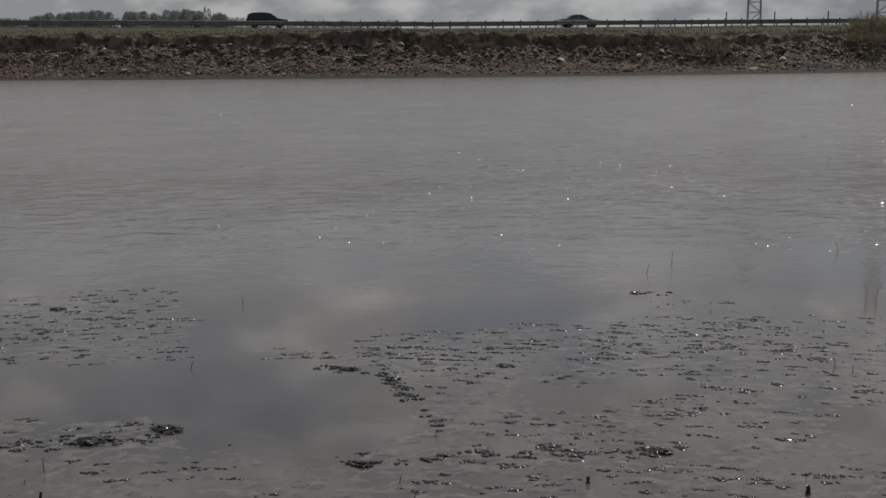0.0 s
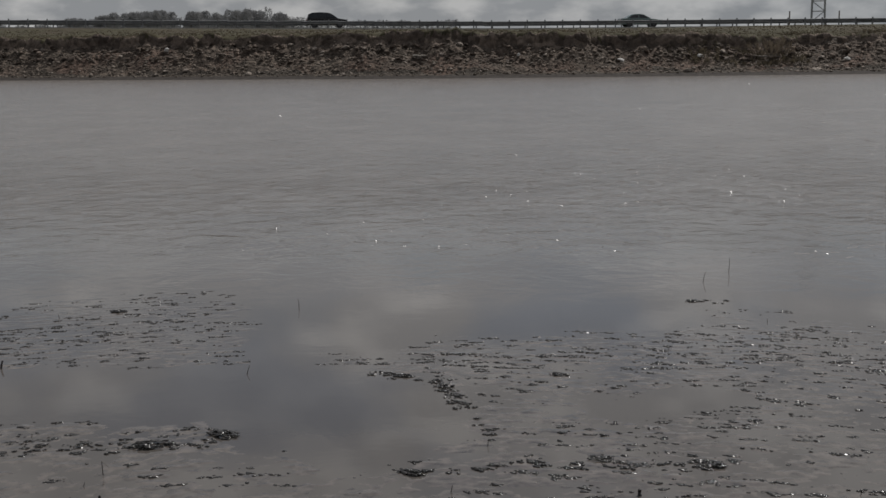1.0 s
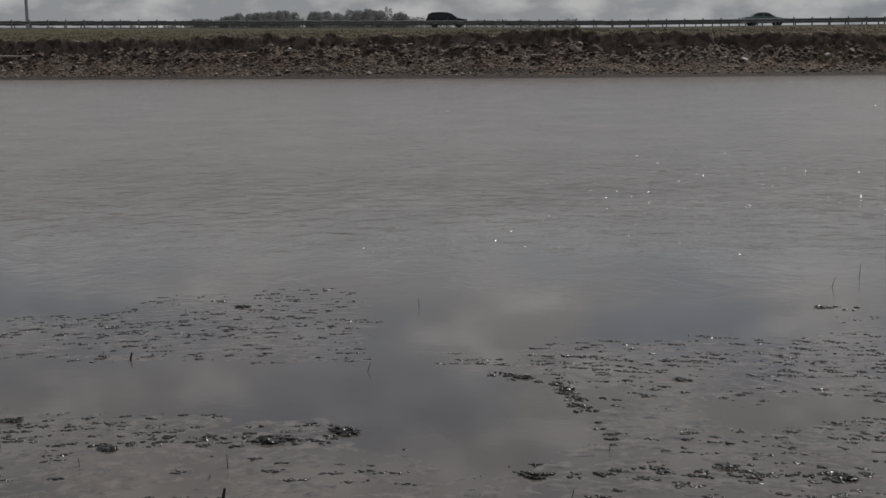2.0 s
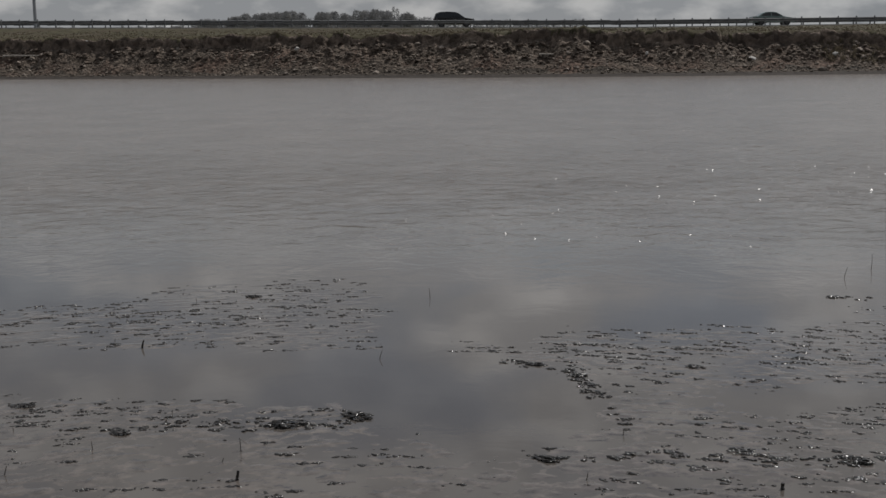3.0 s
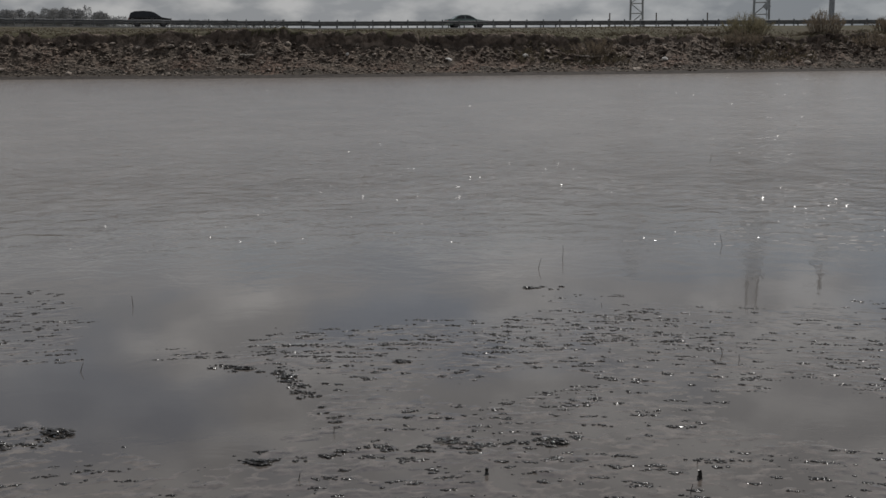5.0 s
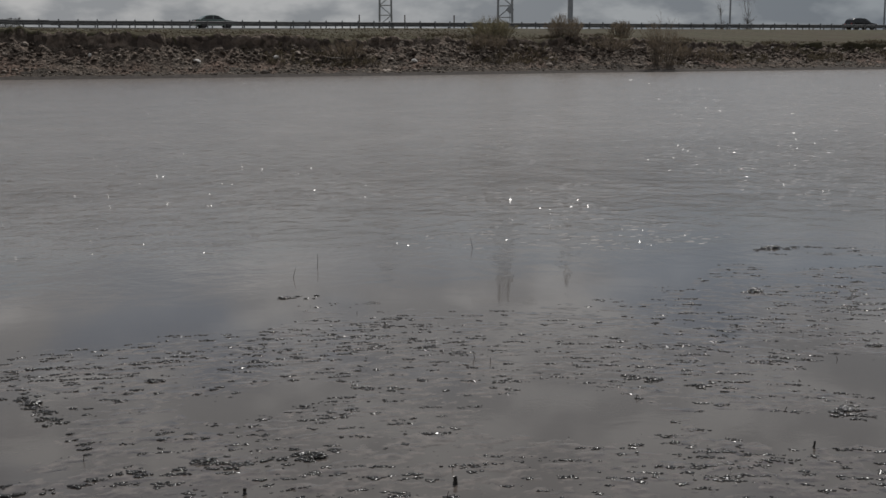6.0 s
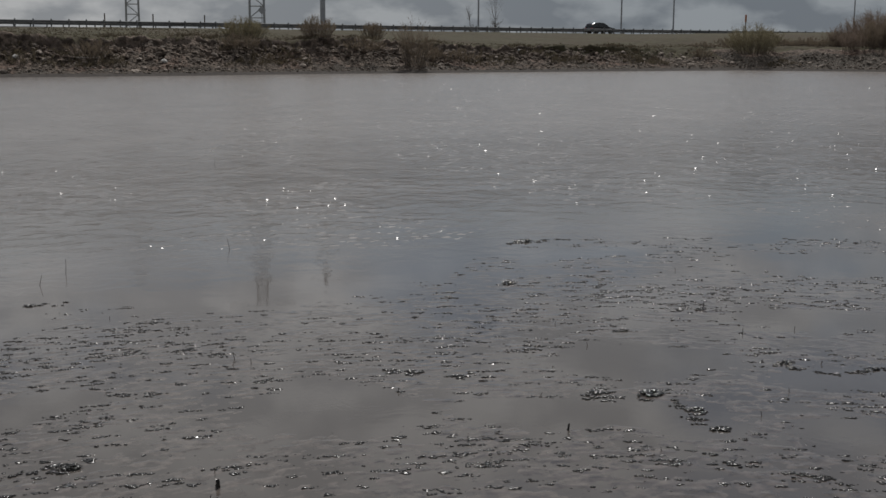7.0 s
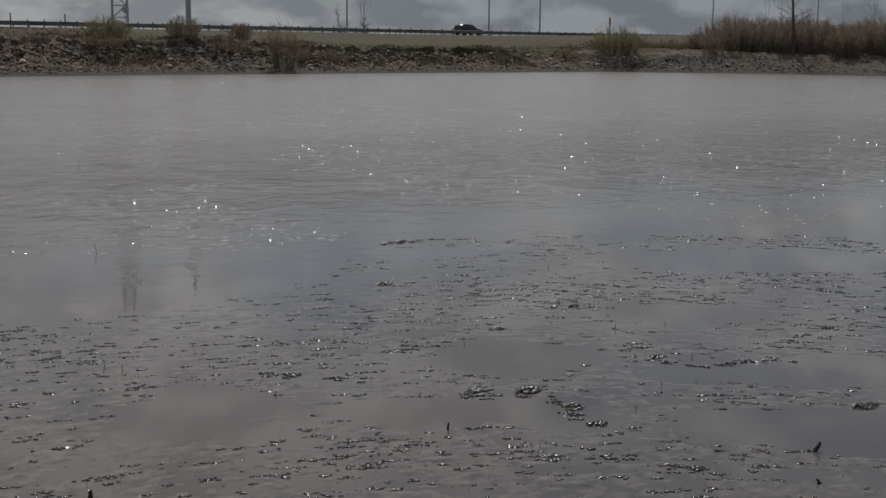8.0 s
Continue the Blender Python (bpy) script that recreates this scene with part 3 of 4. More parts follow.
used, inv = np.unique(mf, return_inverse=True)
mv = np.stack([MX.ravel()[used], MY.ravel()[used], MZ.ravel()[used]], 1)
mud_mesh = mesh_of("mud_flat", mv.tolist(), inv.reshape(-1, 4).tolist(), MUD, True)
tagged(part("mud_flat", mud_mesh, None), "wet lumpy grey-brown mud breaking the water surface", "mud", kind="stuff")

# ---------------------------------------------------------------- road behind the bank
def strip(name, y0, y1, dz, material, label):
    xs = np.arange(-140, 320, 4.0)
    v, f = [], []
    for x in xs:
        r, z = float(rail_y(x)), float(road_z(x)) + dz
        v += [(x, r + y0, z), (x, r + y1, z), (x, r + y0, z - 0.3), (x, r + y1, z - 0.3)]
    for k in range(len(xs) - 1):
        a = 4 * k
        f += [(a, a + 4, a + 5, a + 1), (a, a + 2, a + 6, a + 4), (a + 1, a + 5, a + 7, a + 3)]
    return tagged(part(name, mesh_of(name, v, f, material), None), label, "road", kind="structure")


strip("road", 1.8, 10.5, 0.03, ASPHALT, "two-lane asphalt road along the embankment")
strip("road_shoulder", -0.6, 1.8, 0.0, SHOULDER, "pale gravel shoulder beside the road")
strip("road_line", 2.0, 2.15, 0.036, SHOULDER, "worn white edge line on the asphalt")

# guard rail
def w_beam(length):
    prof = [(0, 0.155), (-0.04, 0.135), (-0.082, 0.10), (-0.082, 0.06), (-0.02, 0.02), (-0.02, -0.02), (-0.082, -0.06), (-0.082, -0.10), (-0.04, -0.135), (0, -0.155)]
    back = [(a + 0.006, b) for a, b in reversed(prof)]
    loop = prof + back
    n_ = len(loop)
    v = [(x, a, b) for x in (-length / 2, length / 2) for a, b in loop]
    f = [(k, (k + 1) % n_, n_ + (k + 1) % n_, n_ + k) for k in range(n_)]
    f += [tuple(range(n_ - 1, -1, -1)), tuple(range(n_, 2 * n_))]
    return mesh_of("rail_beam", v, f, STEEL)


beam_mesh = w_beam(3.83)
bm = bmesh.new()
add_box(bm, (0.11, 0.15, 1.09), (0, 0, 0.30), bevel=0.012)
post_mesh = bpy.data.meshes.new("post")
bm.to_mesh(post_mesh)
bm.free()
post_mesh.materials.append(RAIL_POST)


def guard_rail(offset, beam_side, label):
    rail = empty("guard_rail", Matrix.Identity(4), label, "guard rail", "guard rails of the road")
    x, k = -84.0, 0
    while x < 200:
        ang = math.degrees(math.atan(float(rail_y(x + 0.5)) - float(rail_y(x - 0.5))))
        o = part("post", post_mesh, None, rail)
        o.matrix_world = pose(x, float(rail_y(x)) + offset, float(road_z(x)), 0, 0, ang)
        if k % 2 == 0:
            o = part("rail_beam", beam_mesh, None, rail)
            c = math.cos(radians(ang)) * 1.905 / 2
            o.matrix_world = pose(x + c, float(rail_y(x + c)) + offset + beam_side, float(road_z(x + c)) + 0.57, 0, 0, ang)
        x += 1.905 * math.cos(radians(ang))
        k += 1


guard_rail(0.0, 0.17, "long weathered steel guard rail on posts beside the road")
guard_rail(12.3, -0.10, "long weathered steel guard rail beyond the far lane of the road")

# ---------------------------------------------------------------- rubble on the bank
rng = random.Random(7)


def rough_stone(seed, flat):
    """An irregular broken stone of about unit size."""
    r_ = random.Random(seed)
    b_ = bmesh.new()
    bmesh.ops.create_icosphere(b_, subdivisions=1, radius=0.5)
    for v in b_.verts:
        v.co *= r_.uniform(0.72, 1.18)
        v.co.z *= flat
        if v.co.z < -0.18:
            v.co.z = -0.18
    return b_


def spots_on_bank(seed, count, d_lo, d_hi, x_lo=-62.0, x_hi=88.0, above=0.0):
    """Random places between two distances inland of the far waterline."""
    rs = np.random.RandomState(seed)
    x, y = rs.uniform(x_lo, x_hi, count * 18), rs.uniform(58.0, 97.0, count * 18)
    d = inland(x, y)
    jag = (fbm(x * 0.35, y * 0.12, 4, 21, 0.6) - 0.5) * 3.4
    ok = (d > d_lo) & (d < d_hi) & (d + jag < 5.1 + 3.0 * ramp01(x, 66, 76) + above)
    x, y = x[ok][:count], y[ok][:count]
    return list(zip(x.tolist(), y.tolist(), ground_z(x, y).tolist()))


stone_meshes = []
for k in range(10):
    me = bpy.data.meshes.new("stone")
    b_ = rough_stone(100 + k, rng.uniform(0.45, 0.85))
    b_.to_mesh(me)
    b_.free()
    me.materials.append(STONE)
    stone_meshes.append(me)

# small rubble, too many to count
sv, sf = [], []
unit = []
for k in range(8):
    b_ = rough_stone(200 + k, 0.6)
    b_.verts.ensure_lookup_table()
    unit.append((np.array([v.co[:] for v in b_.verts]), [tuple(v.index for v in f.verts) for f in b_.faces]))
    b_.free()
off = 0
for k, (x, y, z) in enumerate(spots_on_bank(1, 17000, 0.9, 6.0)):
    size = 0.065 + 0.22 * rng.random() ** 3.0
    pv, pf = unit[k % 8]
    q = np.array(Euler((rng.uniform(-0.5, 0.5), rng.uniform(-0.5, 0.5), rng.uniform(0, 6.28))).to_matrix())
    sv.append((pv * size * np.array([1.25, 0.9, 0.9])) @ q.T + np.array([x, y, z + size * 0.08]))
    sf += [tuple(i + off for i in f) for f in pf]
    off += len(pv)
tagged(part("loose_rubble", mesh_of("loose_rubble", np.concatenate(sv).tolist(), sf, STONE_SMALL), None),
       "grey-brown broken stones strewn over the bank", "rubble", kind="stuff")

# fallen earth and turf below the broken edge
sv, sf, off = [], [], 0
for k, (x, y, z) in enumerate(spots_on_bank(6, 1900, 3.0, 6.6, -62, 64)):
    size = 0.16 + 0.42 * rng.random() ** 2.2
    pv, pf = unit[k % 8]
    q = np.array(Euler((rng.uniform(-0.5, 0.5), rng.uniform(-0.5, 0.5), rng.uniform(0, 6.28))).to_matrix())
    sv.append((pv * size * np.array([1.35, 1.0, 0.9])) @ q.T + np.array([x, y, z + size * 0.05]))
    sf += [tuple(i + off for i in f) for f in pf]
    off += len(pv)
tagged(part("fallen_earth", mesh_of("fallen_earth", np.concatenate(sv).tolist(), sf, SCARP), None),
       "dark clods of fallen earth below the broken bank edge", "earth", kind="stuff")

# ---------------------------------------------------------------- grass on the bank top
def tuft(v, f, r_, x, y, z, height, blades, width, lean=0.5):
    for _ in range(blades):
        a = r_.uniform(0, 6.283)
        h = height * r_.uniform(0.6, 1.2)
        bx, by = x + r_.uniform(-0.5, 0.5) * height, y + r_.uniform(-0.5, 0.5) * height
        l = r_.uniform(0.1, lean) * h
        dx, dy = math.cos(a), math.sin(a)
        k = len(v)
        v += [(bx - dy * width, by + dx * width, z - 0.05), (bx + dy * width, by - dx * width, z - 0.05),
              (bx + dx * l * 0.4 + dy * width * 0.7, by + dy * l * 0.4 - dx * width * 0.7, z + h * 0.6), (bx + dx * l, by + dy * l, z + h)]
        f += [(k, k + 1, k + 2), (k, k + 2, k + 3)]


gv, gf = [], []
rs = np.random.RandomState(3)
ax = rs.uniform(-64, 100, 21000)
ad = 5.2 + 3.0 * ramp01(ax, 66, 76) + 40 * rs.rand(21000) ** 2.2
ay = shore_y(ax) + ad
ajag = (fbm(ax * 0.35, ay * 0.12, 4, 21, 0.6) - 0.5) * 3.4
ok = (ad + ajag > 5.3 + 3.0 * ramp01(ax, 66, 76)) & (ay < rail_y(ax) - 9) & ((ax < 35) | (ad < 9.5 + 3.0 * ramp01(ax, 66, 76)))
for x, y, z in zip(ax[ok].tolist(), ay[ok].tolist(), ground_z(ax[ok], ay[ok]).tolist()):
    tuft(gv, gf, rng, x, y, z, rng.uniform(0.04, 0.10), 5, 0.02, 1.4)
# sparser tussocks hanging on the slope where the bank is overgrown
for x, y, z in spots_on_bank(2, 4600, 2.2, 7.5, 10, 78, 2.5):
    if noise.noise(Vector((x * 0.22, y * 0.3, 1.5))) > (0.16 if x < 40 else 0.12):
        tuft(gv, gf, rng, x, y, z, rng.uniform(0.10, 0.34), 7, 0.02, 0.9)
tagged(part("bank_grass", mesh_of("bank_grass", gv, gf, BLADE), None), "short dry olive-brown grass along the bank top", "grass", kind="stuff")


# ---------------------------------------------------------------- bushes and trees
def bush(name, seed, height, spread, stems, material, label, category, m, group="", twigs=3, depth=1):
    r_ = random.Random(seed)
    ob = empty(name, Matrix.Identity(4), label, category, group)
    st, tw = Sticks(), Sticks()
    for _ in range(stems):
        a, t = r_.uniform(0, 6.283), r_.random() ** 0.6
        base = Vector((math.cos(a), math.sin(a), 0)) * (spread * 0.45 * t)
        d = Vector((math.cos(a) * t * spread / height * 0.55, math.sin(a) * t * spread / height * 0.55, 1.0))
        length = height * r_.uniform(0.55, 1.0) * (1.05 - 0.28 * t)
        p, dd_ = base - Vector((0, 0, 0.1)), d.normalized()
        for i in range(3):
            dd_ = (dd_ + Vector((r_.uniform(-1, 1), r_.uniform(-1, 1), 0.1)) * 0.22).normalized()
            q = p + dd_ * length * (0.40, 0.32, 0.20)[i]
            st.add(p, q, 0.015 * (1 - i * 0.3), 0.015 * (0.7 - i * 0.3) + 0.002)
            for _ in range(twigs * (i + 1)):
                e = (dd_ + Vector((r_.uniform(-1, 1), r_.uniform(-1, 1), r_.uniform(-0.5, 0.7))) * 0.85).normalized()
                w = p.lerp(q, r_.random())
                x2 = w + e * length * r_.uniform(0.08, 0.22)
                tw.blade(w, x2, 0.011)
                if depth > 1:
                    for _ in range(2):
                        e2 = (e + Vector((r_.uniform(-1, 1), r_.uniform(-1, 1), r_.uniform(-0.4, 0.8))) * 0.8).normalized()
                        w2 = w.lerp(x2, r_.uniform(0.3, 1.0))
                        tw.blade(w2, w2 + e2 * length * r_.uniform(0.06, 0.14), 0.008)
            p = q
    tagged(part("stem", st.mesh("stem", BARK), None, ob), kind="stuff")
    tagged(part("crown", tw.mesh("crown", material), None, ob), kind="stuff")
    ob.matrix_world = m
    return ob


def on_ground(x, y, turn=0.0, scale=1.0, sink=0.0):
    z = float(ground_z(np.float64(x), np.float64(y))) - sink
    return Matrix.Translation((x, y, z)) @ Matrix.Rotation(radians(turn), 4, "Z") @ Matrix.Scale(scale, 4)


bush("willow_bush", 11, 3.4, 4.4, 190, WILLOW, "round olive-yellow bare willow bush on the gravel spit", "bush", on_ground(77.3, 83.8, 0, 0.88), twigs=5, depth=2)
bush("bank_shrub", 12, 1.85, 2.7, 150, WILLOW, "low olive shrub at the edge of the bank", "bush", on_ground(29.8, 85.6), "shrubs on the bank", twigs=5, depth=2)
bush("bank_shrub", 13, 1.8, 2.2, 100, BRUSH, "brown tangled shrub at the edge of the bank", "bush", on_ground(35.4, 85.3), "shrubs on the bank", twigs=5, depth=2)
bush("bank_shrub", 14, 1.4, 1.9, 80, BRUSH, "brown bare shrub on the turf", "bush", on_ground(41.5, 88.5), "shrubs on the bank", twigs=5, depth=2)
bush("bank_shrub", 15, 1.2, 3.4, 90, BRUSH, "brown dead brush spilling down the bank", "bush", on_ground(38.5, 83.8), "shrubs on the bank", twigs=5, depth=2)
bush("tall_twiggy_shrub", 16, 4.0, 1.7, 60, BRUSH, "tall thin bare shrub at the foot of the bank", "bush", on_ground(41.7, 81.5), twigs=3, depth=2)
bush("bank_shrub", 17, 1.3, 3.0, 80, BRUSH, "brown tangled brush on the slope", "bush", on_ground(44.5, 83.9), "shrubs on the bank", twigs=5, depth=2)
bush("bank_shrub", 18, 1.2, 2.6, 70, BRUSH, "brown tangled brush on the slope", "bush", on_ground(46.7, 83.5), "shrubs on the bank", twigs=5, depth=2)
bush("bank_shrub", 19, 1.5, 2.2, 70, BRUSH, "reddish dead brush hanging on the slope", "bush", on_ground(17.6, 80.8), "shrubs on the bank", twigs=5, depth=2)
bush("bank_shrub", 20, 1.4, 2.0, 60, BRUSH, "reddish dead brush hanging on the slope", "bush", on_ground(28.5, 82.7), "shrubs on the bank", twigs=5, depth=2)
bush("bank_shrub", 21, 1.0, 1.4, 50, BRUSH, "small dark brush on the slope", "bush", on_ground(72.4, 85.2), "shrubs on the bank", twigs=5, depth=2)
low_brush = bush("low_brush", 22, 1.0, 2.8, 90, BRUSH, "low brown dead brush between the willow and the thicket", "bush", on_ground(80.5, 87.5), "low brush", twigs=5, depth=2)
for x, y, grow in ((82.5, 85.5, 0.9), (84.5, 84.0, 1.1), (83.5, 88.5, 1.2), (86.0, 86.5, 1.0), (81.0, 90.5, 1.1), (79.0, 89.0, 0.8), (87.5, 83.5, 1.2), (74.5, 87.5, 0.7)):
    copy_thing(low_brush, on_ground(x, y, x * 53, grow, 0.05))

thick = [bush("thicket_bush", 30 + k, 3.25, 2.6, 75, (TWIG, BRUSH, TWIG)[k], "dense leafless reddish-brown thicket bush behind the gravel shore", "bush", on_ground(93 + 3 * k, 78 - 2 * k), "thicket", twigs=5, depth=2) for k in range(3)]
n_thick = 0
while n_thick < 56:
    x, y = rng.uniform(82, 116), rng.uniform(50, 90)
    d = float(inland(np.float64(x), np.float64(y)))
    az = math.degrees(math.atan2(x, y))
    if 7.2 < d < 18 and 45.6 < az < 56.5 and (az > 46.6 or rng.random() < 0.3):
        grow = 0.45 + 0.55 * min(1.0, max(0.0, (az - 45.6) / 1.6))
        c = copy_thing(thick[n_thick % 3], on_ground(x, y, rng.uniform(0, 360), grow * rng.choice((0.7, 0.85, 1.0, 1.05, 1.2)), 0.1))
        n_thick += 1


def bare_tree(name, seed, height, r, label, m, kids=3, depth=2, spread=0.8, trunk_part=0.75):
    r_ = random.Random(seed)
    ob = empty(name, Matrix.Identity(4), label, "tree")
    tw = Sticks()
    bm_ = bmesh.new()
    p, d = Vector((0, 0, -0.2)), Vector((0, 0, 1))
    n_ = 8
    for i in range(n_):
        d = (d + Vector((r_.uniform(-1, 1), r_.uniform(-1, 1), 1.2)) * 0.05).normalized()
        q = p + d * height * trunk_part / n_
        ra, rb = r * (1 - 0.8 * i / n_), r * (1 - 0.8 * (i + 1) / n_)
        add_tube(bm_, p, q, ra, rb, 8)
        if i >= 1:
            for _ in range(kids):
                a = r_.uniform(0, 6.283)
                e = Vector((math.cos(a), math.sin(a), r_.uniform(0.2, 0.9)))
                branch(tw, r_, p.lerp(q, r_.random()), e, height * r_.uniform(0.10, 0.22), rb * 0.30, depth, spread, 0.2, 3)
        p = q
    for _ in range(4):
        branch(tw, r_, p, d + Vector((r_.uniform(-1, 1), r_.uniform(-1, 1), 0.5)) * 0.5, height * (1 - trunk_part), rb * 0.7, depth, spread, 0.2, 3)
    part("trunk", bm_, BARK, ob)
    tagged(part("crown", tw.mesh("crown", BARK), None, ob), kind="stuff")
    ob.matrix_world = m
    return ob


bare_tree("bare_tree", 51, 12.0, 0.17, "tall slender leafless tree rising out of the thicket", on_ground(89.4, 73.7))
sapling = bare_tree("sapling", 57, 5.2, 0.05, "thin leafless sapling standing out of the thicket", on_ground(97.0, 83.0), 3, 2, 0.7, 0.6)
for x, y, grow in ((94.5, 78.0, 1.0), (99.0, 76.0, 0.9), (101.5, 74.0, 1.1), (104.0, 71.5, 0.95), (103.0, 75.5, 1.1), (107.0, 72.0, 1.15)):
    copy_thing(sapling, on_ground(x, y, x * 71, grow))
bare_tree("small_bare_tree", 52, 5.6, 0.20, "small leafless tree beyond the road", on_ground(95.4, 160), 4, 2, 1.0, 0.45)
bare_tree("small_bare_tree", 53, 4.2, 0.16, "small leafless tree beyond the road", on_ground(91.8, 161), 4, 2, 1.0, 0.45)
for k, (x, y) in enumerate(((127, 193), (133, 190), (150, 186))):
    bush("far_shrub", 60 + k, 2.6, 5.0, 60, TWIG, "dark leafless shrub beyond the road", "bush", on_ground(x, y), "shrubs beyond the road", twigs=4)

# far woods on the skyline
wv, wf = [], []


def far_crown(cx_, cy_, w, h, n_, r_):
    for _ in range(n_):
        a, t = r_.uniform(0, 6.283), math.sqrt(r_.random())
        u = r_.random()
        rad = w * 0.5 * math.sqrt(max(0.05, 1 - (abs(u - 0.45) / 0.58) ** 2)) * t
        p = Vector((cx_ + math.cos(a) * rad, cy_ + math.sin(a) * rad, 3.0 + h * u + r_.uniform(-0.4, 0.4)))
        e1 = Vector((r_.uniform(-1, 1), r_.uniform(-1, 1), r_.uniform(-0.3, 1))).normalized() * r_.uniform(0.35, 0.9)
        e2 = e1.orthogonal() * r_.uniform(0.14, 0.28)
        k = len(wv)
        wv.extend([p - e1, p + e2 * 0.6, p + e1, p - e2])
        wf.append((k, k + 1, k + 2, k + 3))


for x0, x1, h, gap in ((-187, -176, 11.5, 3.6), (-176, -167, 12.6, 3.2), (-167, -144, 14.2, 2.8), (-136.5, -127, 14.0, 2.8), (-125, -121, 12.8, 2.8), (-118, -106, 14.2, 2.8), (-98, -92, 12.6, 3.2)):
    x = x0
    while x < x1:
        far_crown(x, 530 + rng.uniform(-12, 12), rng.uniform(6, 8), h * rng.uniform(1.0, 1.07), 1500, rng)
        x += gap * 0.55 * rng.uniform(0.7, 1.3)
x = -330
while x < -20:
    far_crown(x, 540 + rng.uniform(-6, 6), rng.uniform(7, 9), rng.uniform(11.2, 12.4) - 2.2 * ramp01(abs(x + 138), 45, 70), 420, rng)
    x += 2.6 * rng.uniform(0.7, 1.3)
for x, h in ((-102.6, 16.5), (-100.8, 15.5), (-96, 14)):
    far_crown(x, 530, 3.0, h, 260, rng)
tagged(part("far_woods", mesh_of("far_woods", wv, wf, FARWOOD_HAZED), None), "leafless woods far off on the skyline, haze put into their pale grey", "woods", kind="stuff")


# ---------------------------------------------------------------- masts and poles
def lattice_tower(x, y, half, height, turn, label):
    z0 = float(ground_z(np.float64(x), np.float64(y)))
    ob = empty("lattice_tower", Matrix.Identity(4), label, "transmission tower", "transmission towers")
    corners = [(-1, -1), (1, -1), (1, 1), (-1, 1)]

    def at(c, h):
        w = half * (1 - 0.35 * h / height)
        return Vector((corners[c][0] * w, corners[c][1] * w, h))
    for c in range(4):
        b_ = bmesh.new()
        add_tube(b_, at(c, -0.3), at(c, height), 0.16, 0.10, 6)
        part("leg", b_, POLE_STEEL, ob)
    step = half * 1.55
    b_ = bmesh.new()
    h, k = 0.6, 0
    while h + step < height:
        for c in range(4):
            c2 = (c + 1) % 4
            add_tube(b_, at(c, h + step), at(c2, h + step), 0.05, 0.05, 4)
            if (k + c // 2) % 2:
                add_tube(b_, at(c, h), at(c2, h + step), 0.045, 0.045, 4)
            else:
                add_tube(b_, at(c2, h), at(c, h + step), 0.045, 0.045, 4)
        h += step
        k += 1
    part("bracing", b_, POLE_STEEL, ob)
    for hh in (height * 0.72, height * 0.86, height):
        b_ = bmesh.new()
        add_tube(b_, (-4.5, 0, hh), (4.5, 0, hh), 0.12, 0.12, 6)
        part("cross_arm", b_, POLE_STEEL, ob)
    ob.matrix_world = Matrix.Translation((x, y, z0)) @ Matrix.Rotation(radians(turn), 4, "Z")


lattice_tower(46.7, 184.2, 0.96, 30, -14.3, "grey steel lattice transmission tower beyond the road")
lattice_tower(55.9, 155.3, 0.98, 30, -19.8, "grey steel lattice transmission tower beyond the road")


def mast(x, y, r, height, label):
    z0 = float(ground_z(np.float64(x), np.float64(y)))
    ob = empty("steel_mast", Matrix.Translation((x, y, z0)), label, "mast")
    b_ = bmesh.new()
    add_tube(b_, (0, 0, -0.3), (0, 0, height), r, r * 0.55, 12)
    part("shaft", b_, POLE_STEEL, ob)
    b_ = bmesh.new()
    add_tube(b_, (0, 0, -0.1), (0, 0, 0.25), r * 1.6, r * 1.6, 12)
    part("base_flange", b_, POLE_STEEL, ob)
    b_ = bmesh.new()
    add_tube(b_, (-2.2, 0, height - 1), (2.2, 0, height - 0.7), 0.08, 0.08, 6)
    part("cross_arm", b_, POLE_STEEL, ob)


mast(62.1, 147.6, 0.36, 26, "thick grey steel transmission mast beside the road")
mast(-66.0, 129.5, 0.20, 16, "weathered utility pole beside the road")


def street_lamp(x, y):
    z0 = float(ground_z(np.float64(x), np.float64(y)))
    ob = empty("street_lamp", Matrix.Translation((x, y, z0)), "tall thin grey steel street lamp beside the road", "street lamp", "street lamps")
    b_ = bmesh.new()
    add_tube(b_, (0, 0, -0.2), (0, 0, 11), 0.14, 0.08, 8)
    part("pole", b_, POLE_STEEL, ob)
    b_ = bmesh.new()
    add_tube(b_, (0, 0, 10.9), (0, -2.2, 11.4), 0.05, 0.04, 6)
    part("arm", b_, POLE_STEEL, ob)
    b_ = bmesh.new()
    add_box(b_, (0.25, 0.7, 0.14), (0, -2.4, 11.4), bevel=0.04)
    part("lamp_head", b_, POLE_STEEL, ob)


for x, y in ((87.6, 151.4), (113, 151.8), (125.5, 154.8), (166, 155.3), (196, 156)):
    street_lamp(x, y)

RED_BROWN = material("rust_orange_paint", (0.36, 0.13, 0.05), (0.50, 0.20, 0.08), 4.0, 0.7, 0.1, 20.0)
for x, y in ((31.9, 138.1), (37.3, 138.0), (43.4, 138.3)):
    ob = empty("marker_post", Matrix.Translation((x, y, float(road_z(np.float64(x))))), "thin dark marker post behind the guard rail", "post", "marker posts")
    b_ = bmesh.new()
    add_box(b_, (0.13, 0.09, 1.55), (0, 0, 0.77), bevel=0.01)
    part("shaft", b_, POST_WOOD, ob)
    b_ = bmesh.new()
    add_box(b_, (0.15, 0.10, 0.06), (0, 0, 1.57), bevel=0.01)
    part("cap", b_, STEEL, ob)
px_, py_ = 84.5, 93.0
ob = empty("warning_post", on_ground(px_, py_), "orange-topped warning post among the brush", "post")
b_ = bmesh.new()
